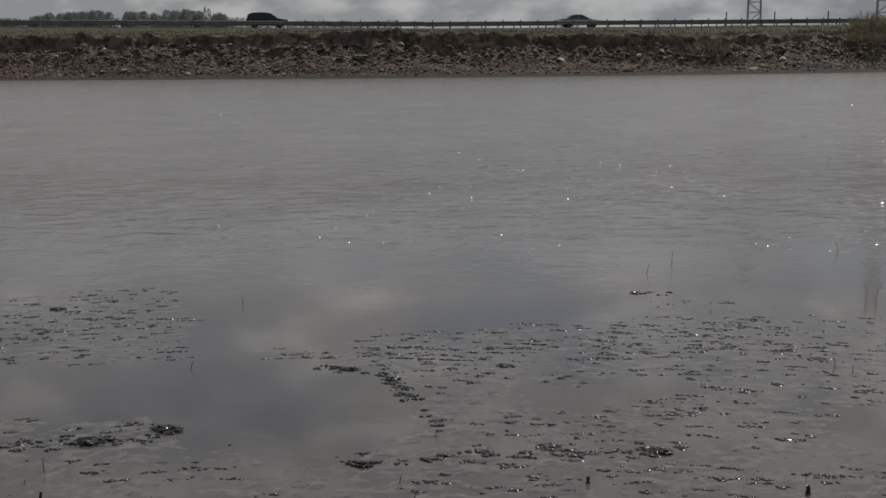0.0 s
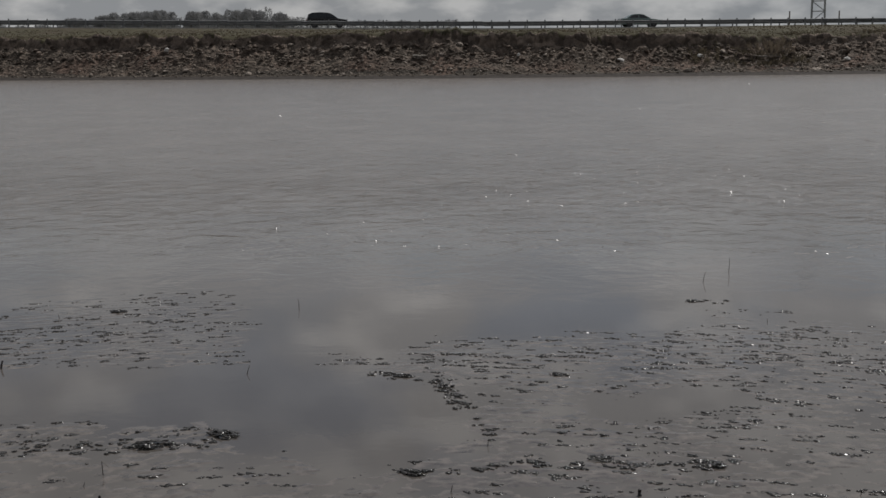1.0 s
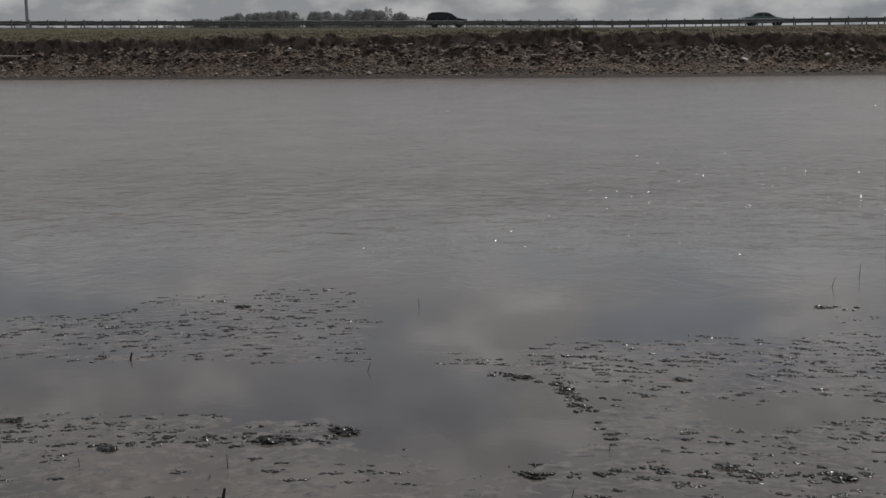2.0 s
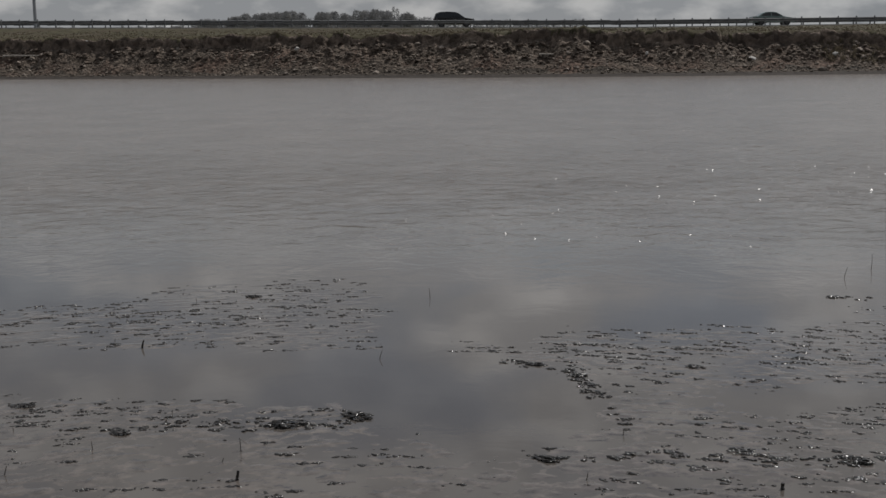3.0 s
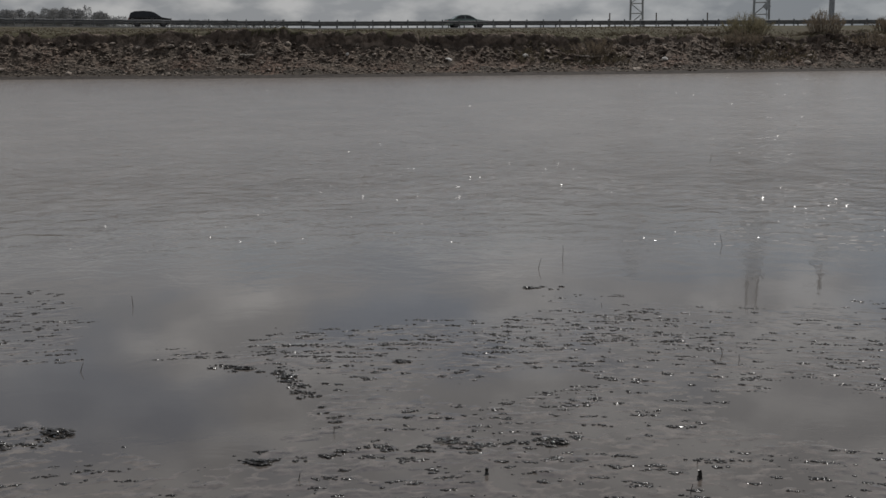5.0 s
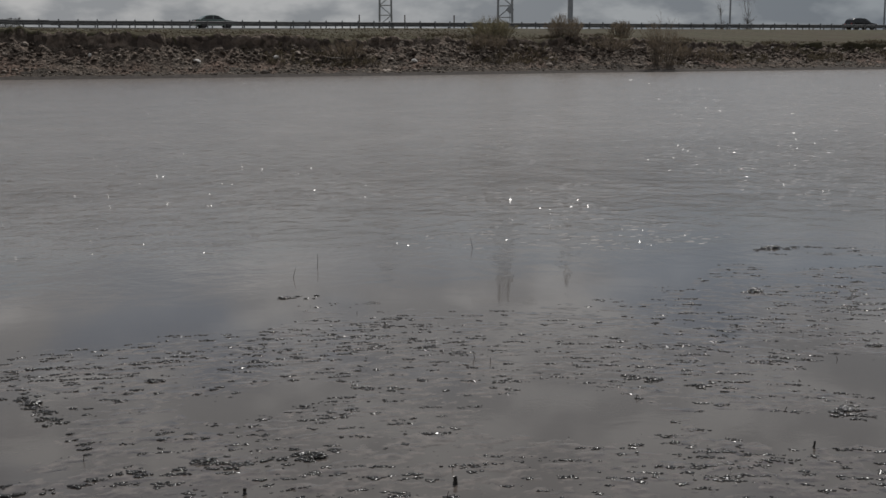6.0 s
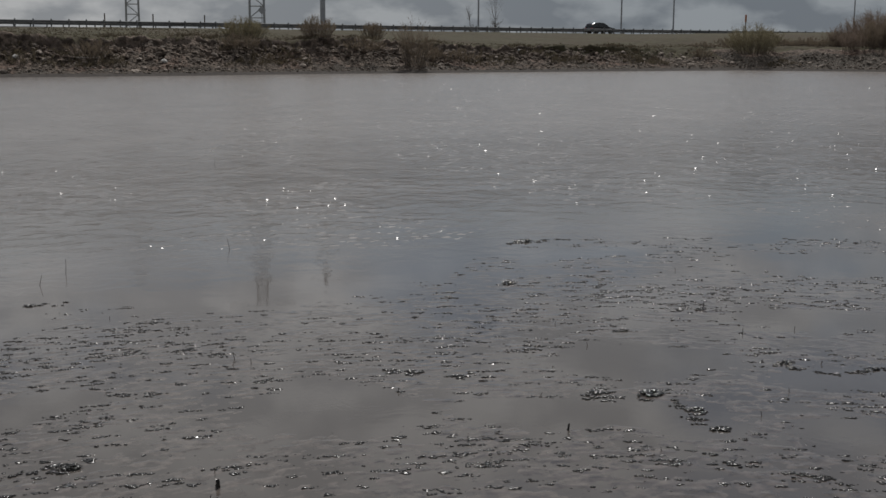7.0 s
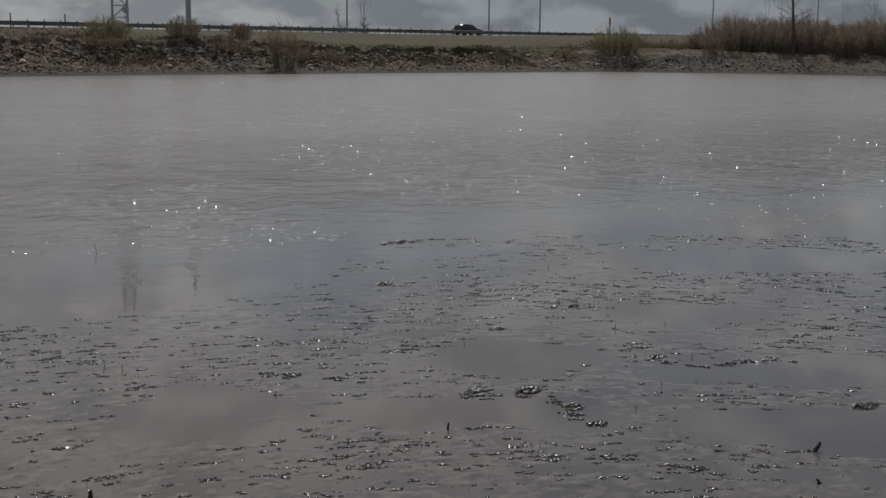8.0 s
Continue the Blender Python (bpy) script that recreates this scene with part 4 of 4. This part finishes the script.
add_tube(b_, (0, 0, -0.2), (0, 0, 2.2), 0.05, 0.05, 8)
part("shaft", b_, POST_WOOD, ob)
b_ = bmesh.new()
add_box(b_, (0.20, 0.06, 0.75), (0, 0, 2.3), bevel=0.01)
part("board", b_, RED_BROWN, ob, "rust-orange board")
ob = empty("road_sign", on_ground(51.6, 141.6), "road sign seen from its dark back on a post", "sign")
b_ = bmesh.new()
add_tube(b_, (0, 0, -0.2), (0, 0, 2.2), 0.04, 0.04, 8)
part("post", b_, STEEL, ob)
b_ = bmesh.new()
add_box(b_, (0.75, 0.03, 0.75), (0, 0, 2.35), (0, 45, 0), bevel=0.008)
part("plate", b_, POLE_STEEL, ob)


# ---------------------------------------------------------------- cars
GLASS = material("dark_car_glass", (0.012, 0.014, 0.016), (0.02, 0.022, 0.025), 2.0, 0.06, 0.0)
TYRE = material("tyre_rubber", (0.012, 0.012, 0.012), (0.03, 0.03, 0.03), 8.0, 0.85, 0.2, 40.0)
RIM = material("dull_rim", (0.05, 0.05, 0.052), (0.10, 0.10, 0.105), 8.0, 0.35, 0.0, metallic=0.8)
BLACK_PAINT = material("black_car_paint", (0.010, 0.010, 0.012), (0.018, 0.018, 0.020), 1.5, 0.16, 0.0)
GREY_PAINT = material("grey_green_car_paint", (0.11, 0.145, 0.138), (0.14, 0.18, 0.172), 1.5, 0.2, 0.0, metallic=0.3)
LIGHT_RED = material("tail_lamp_plastic", (0.20, 0.012, 0.010), (0.30, 0.02, 0.016), 5.0, 0.2, 0.0)
LIGHT_CLEAR = material("headlamp_plastic", (0.45, 0.46, 0.47), (0.6, 0.6, 0.6), 5.0, 0.1, 0.0)


def car(name, outline, belt, roof, windows, wheels, radius, paint, label, m):
    """outline: side view below the belt; roof: side view of the cabin; windows: side panes."""
    ob = empty(name, Matrix.Identity(4), label, "car")
    half = 0.90

    def prism(points, y_low, y_high, z_low, z_high):
        b = bmesh.new()
        sides = []
        for sgn in (-1, 1):
            ring = []
            for x, z in points:
                t = min(1, max(0, (z - z_low) / max(0.01, z_high - z_low)))
                ring.append(b.verts.new((x, sgn * (y_low + (y_high - y_low) * t), z)))
            sides.append(ring)
        n_ = len(points)
        b.faces.new(sides[0])
        b.faces.new(list(reversed(sides[1])))
        for k in range(n_):
            b.faces.new((sides[0][(k + 1) % n_], sides[0][k], sides[1][k], sides[1][(k + 1) % n_]))
        bmesh.ops.recalc_face_normals(b, faces=b.faces)
        return b
    b = prism(outline, half * 0.96, half, 0.25, belt * 0.6)
    bmesh.ops.bevel(b, geom=list(b.edges), offset=0.035, segments=2, affect="EDGES", profile=0.5)
    part("body", b, paint, ob)
    b = prism(roof, half * 0.95, half * 0.70, belt, max(z for _, z in roof))
    bmesh.ops.bevel(b, geom=list(b.edges), offset=0.03, segments=2, affect="EDGES", profile=0.5)
    part("cabin", b, paint, ob)
    top = max(z for _, z in roof)
    for pane in windows:
        for sgn in (-1, 1):
            b = bmesh.new()
            ring = []
            for dy in (0.012, -0.01):
                ring.append([b.verts.new((x, sgn * (half * 0.95 + (half * 0.70 - half * 0.95) * (z - belt) / (top - belt) + dy), z)) for x, z in pane])
            b.faces.new(ring[0])
            b.faces.new(list(reversed(ring[1])))
            for k in range(len(pane)):
                b.faces.new((ring[0][(k + 1) % len(pane)], ring[0][k], ring[1][k], ring[1][(k + 1) % len(pane)]))
            bmesh.ops.recalc_face_normals(b, faces=b.faces)
            part("window", b, GLASS, ob)
    for wx in wheels:
        for sgn in (-1, 1):
            b = bmesh.new()
            y0 = sgn * (half - 0.10)
            add_tube(b, (wx, y0 - 0.11, radius), (wx, y0 + 0.11, radius), radius, radius, 20)
            w = part("wheel", b, TYRE, ob)
            b = bmesh.new()
            y1 = sgn * (half + 0.005)
            add_tube(b, (wx, y1 - 0.01, radius), (wx, y1 + 0.01, radius), radius * 0.62, radius * 0.62, 16)
            part("rim", b, RIM, w)
    xs = [x for x, _ in outline]
    for x, mat_, nm in ((max(xs) - 0.06, LIGHT_CLEAR, "headlight"), (min(xs) + 0.05, LIGHT_RED, "tail_light")):
        for sgn in (-1, 1):
            b = bmesh.new()
            add_box(b, (0.16, 0.34, 0.13), (x, sgn * 0.68, belt - 0.16), bevel=0.03)
            part(nm, b, mat_, ob)
    b = bmesh.new()
    add_box(b, (0.10, 1.5, 0.16), (max(xs), 0, 0.42), bevel=0.03)
    part("bumper", b, TYRE, ob)
    ob.matrix_world = m


def on_road(x):
    a = math.degrees(math.atan(float(rail_y(x + 0.5)) - float(rail_y(x - 0.5))))
    return pose(x, float(rail_y(x)) + 4.2, float(road_z(x)) + 0.032, 0, 0, a)


SUV_SIDE = [(-2.15, 0.32), (2.12, 0.30), (2.20, 0.62), (2.10, 0.86), (1.15, 1.02), (-2.10, 1.06), (-2.20, 0.7)]
SUV_ROOF = [(-2.12, 1.02), (1.25, 0.98), (0.50, 1.50), (0.15, 1.62), (-0.7, 1.68), (-1.55, 1.64), (-1.98, 1.46)]
SUV_PANES = [[(-1.85, 1.12), (-1.05, 1.12), (-1.05, 1.56), (-1.75, 1.52)], [(-0.95, 1.12), (-0.1, 1.12), (-0.1, 1.58), (-0.95, 1.57)], [(0.0, 1.12), (0.85, 1.10), (0.38, 1.50), (0.0, 1.57)]]
car("dark_suv", SUV_SIDE, 1.02, SUV_ROOF, SUV_PANES, (-1.35, 1.35), 0.37, BLACK_PAINT, "black sport utility car on the near lane of the road", on_road(-18.8))
car("dark_suv", SUV_SIDE, 1.02, SUV_ROOF, SUV_PANES, (-1.35, 1.35), 0.37, BLACK_PAINT, "black sport utility car far along the road", on_road(107.0))
SED_SIDE = [(-2.28, 0.30), (2.22, 0.28), (2.32, 0.55), (2.20, 0.76), (1.05, 0.92), (-1.50, 0.95), (-2.26, 0.96), (-2.34, 0.6)]
SED_ROOF = [(-1.80, 0.92), (1.15, 0.88), (0.30, 1.36), (-0.1, 1.43), (-0.75, 1.42), (-1.15, 1.32)]
SED_PANES = [[(-1.40, 1.0), (-0.35, 1.0), (-0.35, 1.36), (-0.75, 1.35), (-1.05, 1.26)], [(-0.25, 1.0), (0.80, 0.98), (0.25, 1.30), (-0.1, 1.36), (-0.25, 1.36)]]
car("grey_sedan", SED_SIDE, 0.92, SED_ROOF, SED_PANES, (-1.38, 1.38), 0.33, GREY_PAINT, "grey-green sedan car on the near lane of the road", on_road(15.2))

# ---------------------------------------------------------------- crumbs, clods and stems in the mud
def clod_mesh(seed, sub=2):
    r_ = random.Random(seed)
    b_ = bmesh.new()
    bmesh.ops.create_icosphere(b_, subdivisions=sub, radius=0.5)
    for v in b_.verts:
        n3 = noise.noise(v.co * 3.1 + Vector((seed * 1.7, 0, 0)))
        n4 = noise.noise(v.co * 8.0 + Vector((0, seed * 2.3, 0)))
        v.co *= 1.0 + 0.42 * n3 + 0.24 * n4
        v.co.z *= 0.5
    return b_


cv, cf = [], []
crumb = []
for k in range(8):
    b_ = clod_mesh(300 + k, 1)
    crumb.append((np.array([v.co[:] for v in b_.verts]), [tuple(v.index for v in f.verts) for f in b_.faces if f.calc_center_median().z > -0.09]))
    b_.free()
fine_crumb = []
for k in range(8):
    b_ = clod_mesh(330 + k, 2)
    fine_crumb.append((np.array([v.co[:] for v in b_.verts]), [tuple(v.index for v in f.verts) for f in b_.faces if f.calc_center_median().z > -0.09]))
    b_.free()
bead = []                                            # smooth water-glazed lumps
for k in range(8):
    b_ = bmesh.new()
    bmesh.ops.create_icosphere(b_, subdivisions=1, radius=0.5)
    for v in b_.verts:
        v.co *= 1.0 + 0.22 * noise.noise(v.co * 2.6 + Vector((k * 3.7, 0, 0)))
        v.co.z *= 0.5
    bead.append((np.array([v.co[:] for v in b_.verts]), [tuple(v.index for v in f.verts) for f in b_.faces if f.calc_center_median().z > -0.09]))
    b_.free()
off = 0
cand = np.random.RandomState(5)
tx = cand.uniform(-6.2, 12.2, 42000)
ty = cand.uniform(3.2, 10.8, 42000)
tm = mud_cover(tx, ty)
tl = fbm(tx * 1.4, ty * 1.8, 3, 17)
tz = mud_z(tx, ty)
# small heaps of crumbs, drawn out along the shore: place, length, crumbs in each
seeds = []
for x, y, m_, l_, z_ in zip(tx.tolist(), ty.tolist(), tm.tolist(), tl.tolist(), tz.tolist()):
    if math.hypot(x, y) > 4.6 and x > -0.62 * y - 0.1 and m_ > -0.10 and rng.random() < 0.06 + 0.75 * max(0.0, l_ - 0.38):
        seeds.append((x, y, max(z_, 0.0), 0.012 + 0.06 * rng.random() ** 2.0, rng.choice((1, 2, 4, 6, 9, 14))))
# ridges of churned mud along the edges of the pools
RIDGES = [[(3.91, 5.68), (4.04, 5.51), (4.31, 5.39), (4.36, 5.22), (4.32, 5.04), (4.25, 4.85), (4.24, 4.7)],
          [(-0.82, 7.39), (-0.38, 7.24), (-0.3, 7.02), (-0.14, 6.38), (0.0, 6.2)], [(-2.8, 5.7), (-2.13, 5.98), (-1.8, 5.92), (-1.38, 6.12)],
          [(5.51, 5.55), (5.58, 5.22), (5.9, 5.18), (6.23, 5.04)], [(6.38, 10.46), (7.17, 10.39)], [(3.06, 6.68), (3.64, 6.13), (3.78, 6.11)],
          [(-0.46, 5.56), (0.49, 5.75), (1.09, 5.69)], [(1.5, 9.6), (1.85, 9.52)], [(3.83, 4.44), (4.12, 4.05), (4.16, 3.87)]]
for line in RIDGES:
    for (xa, ya), (xb, yb) in zip(line, line[1:]):
        for _ in range(int(math.hypot(xb - xa, yb - ya) * 22)):
            t = rng.random()
            seeds.append((xa + (xb - xa) * t + rng.gauss(0, 0.03), ya + (yb - ya) * t + rng.gauss(0, 0.045), 0.003, 0.025, rng.choice((3, 5, 8))))
for x, y, z_, long_, n_ in seeds:
    # the heaps lie across the line of the shore
    turn_ = -math.atan2(x, y + 2.0)
    c_, s_ = math.cos(turn_), math.sin(turn_)
    lumps = []
    for _ in range(n_ // 3):
        lumps.append((rng.gauss(0, long_ * 0.7), rng.gauss(0, 0.006), rng.uniform(0.010, 0.032), rng.uniform(0.006, 0.014), rng.uniform(0.004, 0.009), crumb))
    for _ in range(n_):
        size = 0.0044 + 0.0080 * rng.random() ** 1.8
        lumps.append((rng.gauss(0, long_), rng.gauss(0, 0.010), size * rng.uniform(1.0, 1.5), size, size * rng.uniform(0.45, 0.85), bead if rng.random() < 0.8 else crumb))
    for u, v, lx, ly, lz, kind_ in lumps:
        pv, pf = kind_[rng.randrange(8)]
        q = np.array(Euler((rng.gauss(0.0, 0.15), rng.gauss(0, 0.12), turn_ + rng.gauss(0, 0.25))).to_matrix())
        cv.append((pv * np.array([lx * 2, ly * 2, lz * 2])) @ q.T + np.array([x + u * c_ - v * s_, y + u * s_ + v * c_, z_ + lz * 0.05]))
        cf += [tuple(i + off for i in f) for f in pf]
        off += len(pv)
tagged(part("mud_crumbs", mesh_of("mud_crumbs", np.concatenate(cv).tolist(), cf, CLOD, True), None), "small dark wet crumbs of mud on the flat", "mud", kind="stuff")

CLODS = [(-1.46, 6.13, 0.22), (-1.8, 5.95, 0.24), (-2.63, 5.72, 0.15), (-3.37, 6.12, 0.16), (-0.59, 7.31, 0.14), (-0.32, 7.08, 0.14), (-2.99, 9.16, 0.16),
         (0.39, 7.35, 0.13), (1.06, 5.71, 0.18), (0.53, 5.78, 0.16), (-0.41, 5.57, 0.15), (4.33, 5.41, 0.22), (4.25, 4.71, 0.14), (6.12, 7.08, 0.14),
         (6.64, 10.49, 0.26), (5.34, 8.64, 0.20), (5.15, 6.79, 0.13), (7.21, 5.52, 0.12), (5.55, 5.57, 0.15), (5.75, 4.12, 0.18), (5.92, 5.2, 0.13), (4.05, 5.58, 0.16), (4.36, 5.05, 0.13), (1.55, 9.55, 0.12)]
clod_meshes = []
for k in range(6):
    r_ = random.Random(500 + k)
    v_, f_ = [], []
    for j in range(56):
        pv, pf = fine_crumb[r_.randrange(8)]
        a_, t_ = r_.uniform(0, 6.283), math.sqrt(r_.random())
        size = 0.06 + 0.15 * r_.random() ** 2 * (1.2 - 0.5 * t_)
        q = np.array(Euler((r_.uniform(-0.5, 0.5), r_.uniform(-0.5, 0.5), r_.uniform(0, 6.28))).to_matrix())
        f_ += [tuple(i + len(v_) for i in f) for f in pf]
        v_ += ((pv * size * np.array([1.9, 1.3, 1.0])) @ q.T + np.array([math.cos(a_) * t_ * 0.5, math.sin(a_) * t_ * 0.5, 0.05 + 0.1 * (1 - t_)])).tolist()
    me = mesh_of("mud_clod", v_, f_, CLOD, True)
    clod_meshes.append(me)
for k, (x, y, w) in enumerate(CLODS):
    o = part("mud_clod", clod_meshes[k % 6], None)
    o.matrix_world = Matrix.LocRotScale((x, y, w * 0.01), Euler((0, 0, rng.uniform(-0.5, 0.5))), (w * 0.85, w * 0.5, w * 0.55))
    tagged(o, "dark wet clod of mud standing out of the shallows", "mud clod", "mud clods")


def dead_stem(x, y, height, bent, name="dead_stem", label="thin dark dead plant stem standing in the shallow mud"):
    st = Sticks()
    p, d = Vector((0, 0, -0.05)), Vector((rng.uniform(-0.3, 0.3), rng.uniform(-0.3, 0.3), 1)).normalized()
    for i in range(4):
        d = (d + Vector((rng.uniform(-1, 1), rng.uniform(-1, 1), 0)) * 0.12).normalized()
        q = p + d * (height + 0.05) / 4
        st.add(p, q, 0.0042 - 0.0006 * i, 0.0036 - 0.0006 * i)
        p = q
    if bent:
        e = Vector((0.8, 0.1, -0.75)).normalized()
        st.add(p, p + e * height * 0.7, 0.003, 0.002)
    o = part(name, st.mesh(name, STEM), None)
    o.location = (x, y, 0)
    tagged(o, label, "plant stem", "dead stems in the mud")


for x, y, h, bent in ((6.26, 19.6, 0.15, True), (3.79, 11.4, 0.11, False), (1.77, 10.4, 0.10, False), (2.07, 10.8, 0.13, False), (-1.57, 9.26, 0.08, False), (-1.6, 7.34, 0.06, False), (-1.9, 5.5, 0.07, True)):
    dead_stem(x, y, h, bent)
n_stem = 0
while n_stem < 60:
    x, y = rng.uniform(-5, 10), rng.uniform(3.6, 9.0)
    if float(mud_cover(np.float64(x), np.float64(y))) > -0.2 and math.hypot(x, y) > 4.8 and (y < 6.3 or rng.random() < 0.4):
        dead_stem(x, y, rng.uniform(0.015, 0.05), rng.random() < 0.12)
        n_stem += 1

def root_stub(x, y, height, r, lean, turn):
    """A dark broken root or stalk base, rough and crooked."""
    b_ = bmesh.new()
    p = Vector((0, 0, -0.03))
    d = Vector((math.sin(radians(lean)), 0, math.cos(radians(lean))))
    for i in range(4):
        q = p + d * (height + 0.03) / 4 + Vector((rng.uniform(-1, 1), rng.uniform(-1, 1), 0)) * r * 0.35
        add_tube(b_, p, q, r * (1.0 - 0.12 * i), r * (0.88 - 0.12 * i), 7)
        p = q
    for v in b_.verts:
        v.co += Vector((rng.uniform(-1, 1), rng.uniform(-1, 1), rng.uniform(-1, 1))) * r * 0.18
    o = part("root_stub", b_, CLOD)
    o.matrix_world = pose(x, y, 0, 0, 0, turn)
    tagged(o, "dark broken root stub sticking out of wet mud", "root", "root stubs in the mud")


for x, y, h, r_, lean, turn in ((4.86, 3.77, 0.055, 0.014, 24, -20), (4.89, 3.77, 0.03, 0.013, -55, -30), (4.54, 3.45, 0.035, 0.010, -35, -40), (-1.8, 5.12, 0.045, 0.011, 3, 0),
                                (1.62, 5.12, 0.04, 0.015, -5, 0), (0.65, 5.29, 0.03, 0.012, 10, 20), (3.52, 5.08, 0.035, 0.008, 8, 0), (-3.24, 7.47, 0.055, 0.009, 14, 0)):
    root_stub(x, y, h, r_, lean, turn)

# pale boulders that stand out of the rubble
PALE = material("pale_stone", (0.36, 0.34, 0.32), (0.52, 0.50, 0.47), 5.0, 0.85, 0.5, 16.0)
for k, (x, y, w, h) in enumerate(((1.1, 79.9, 0.26, 0.34), (-23.4, 84.4, 0.42, 0.5), (-41.1, 88.7, 0.4, 0.3), (53.1, 85.1, 0.28, 0.24), (12.9, 80.3, 0.55, 0.4), (22.3, 80.1, 0.5, 0.3), (7.7, 79.6, 0.6, 0.28))):
    me = bpy.data.meshes.new("pale_boulder")
    b_ = rough_stone(700 + k, 0.9)
    bmesh.ops.bevel(b_, geom=list(b_.edges), offset=0.04, segments=1, affect="EDGES")
    b_.to_mesh(me)
    b_.free()
    me.materials.append(PALE)
    o = part("pale_boulder", me, None)
    o.matrix_world = Matrix.LocRotScale((x, y, float(ground_z(np.float64(x), np.float64(y))) + h * 0.25), Euler((0.1, 0.15, k)), (w, w, h * 1.2))
    tagged(o, "pale grey boulder lying on the rubble slope", "boulder", "pale boulders on the bank")

# driftwood on the bank
def drift_log(x0, y0, length, r, turn, seed):
    r_ = random.Random(seed)
    b_ = bmesh.new()
    p = Vector((0, 0, 0))
    for i in range(5):
        q = p + Vector((length / 5, r_.uniform(-0.1, 0.1), r_.uniform(-0.03, 0.03)))
        add_tube(b_, p, q, r * (1 - i * 0.12), r * (0.88 - i * 0.12), 7)
        p = q
    o = part("driftwood_log", b_, DRIFT)
    o.matrix_world = Matrix.Translation((x0, y0, float(ground_z(np.float64(x0), np.float64(y0))) + r)) @ Matrix.Rotation(radians(turn), 4, "Z")
    tagged(o, "bleached driftwood log lying on the rubble slope", "log", "driftwood")


drift_log(-48.4, 89.3, 4.6, 0.09, -5, 1)
drift_log(-5.9, 80.9, 1.2, 0.08, -20, 2)
drift_log(16.5, 80.6, 1.6, 0.07, 5, 3)

# larger stones of the bank, each its own piece
rubble_bank = tagged(empty("rubble_slope", Matrix.Identity(4), "slope of broken stones below the eroded bank", "rubble"), kind="structure")
for k, (x, y, z) in enumerate(spots_on_bank(4, 300, 1.2, 5.8, -55, 86)):
    size = 0.20 + 0.38 * rng.random() ** 2.5
    o = part("stone", stone_meshes[k % 10], None, rubble_bank)
    o.matrix_world = Matrix.LocRotScale((x, y, z + size * 0.07), Euler((rng.uniform(-0.35, 0.2), rng.uniform(-0.3, 0.3), rng.uniform(0, 6.28))), (size * 1.3, size, size))
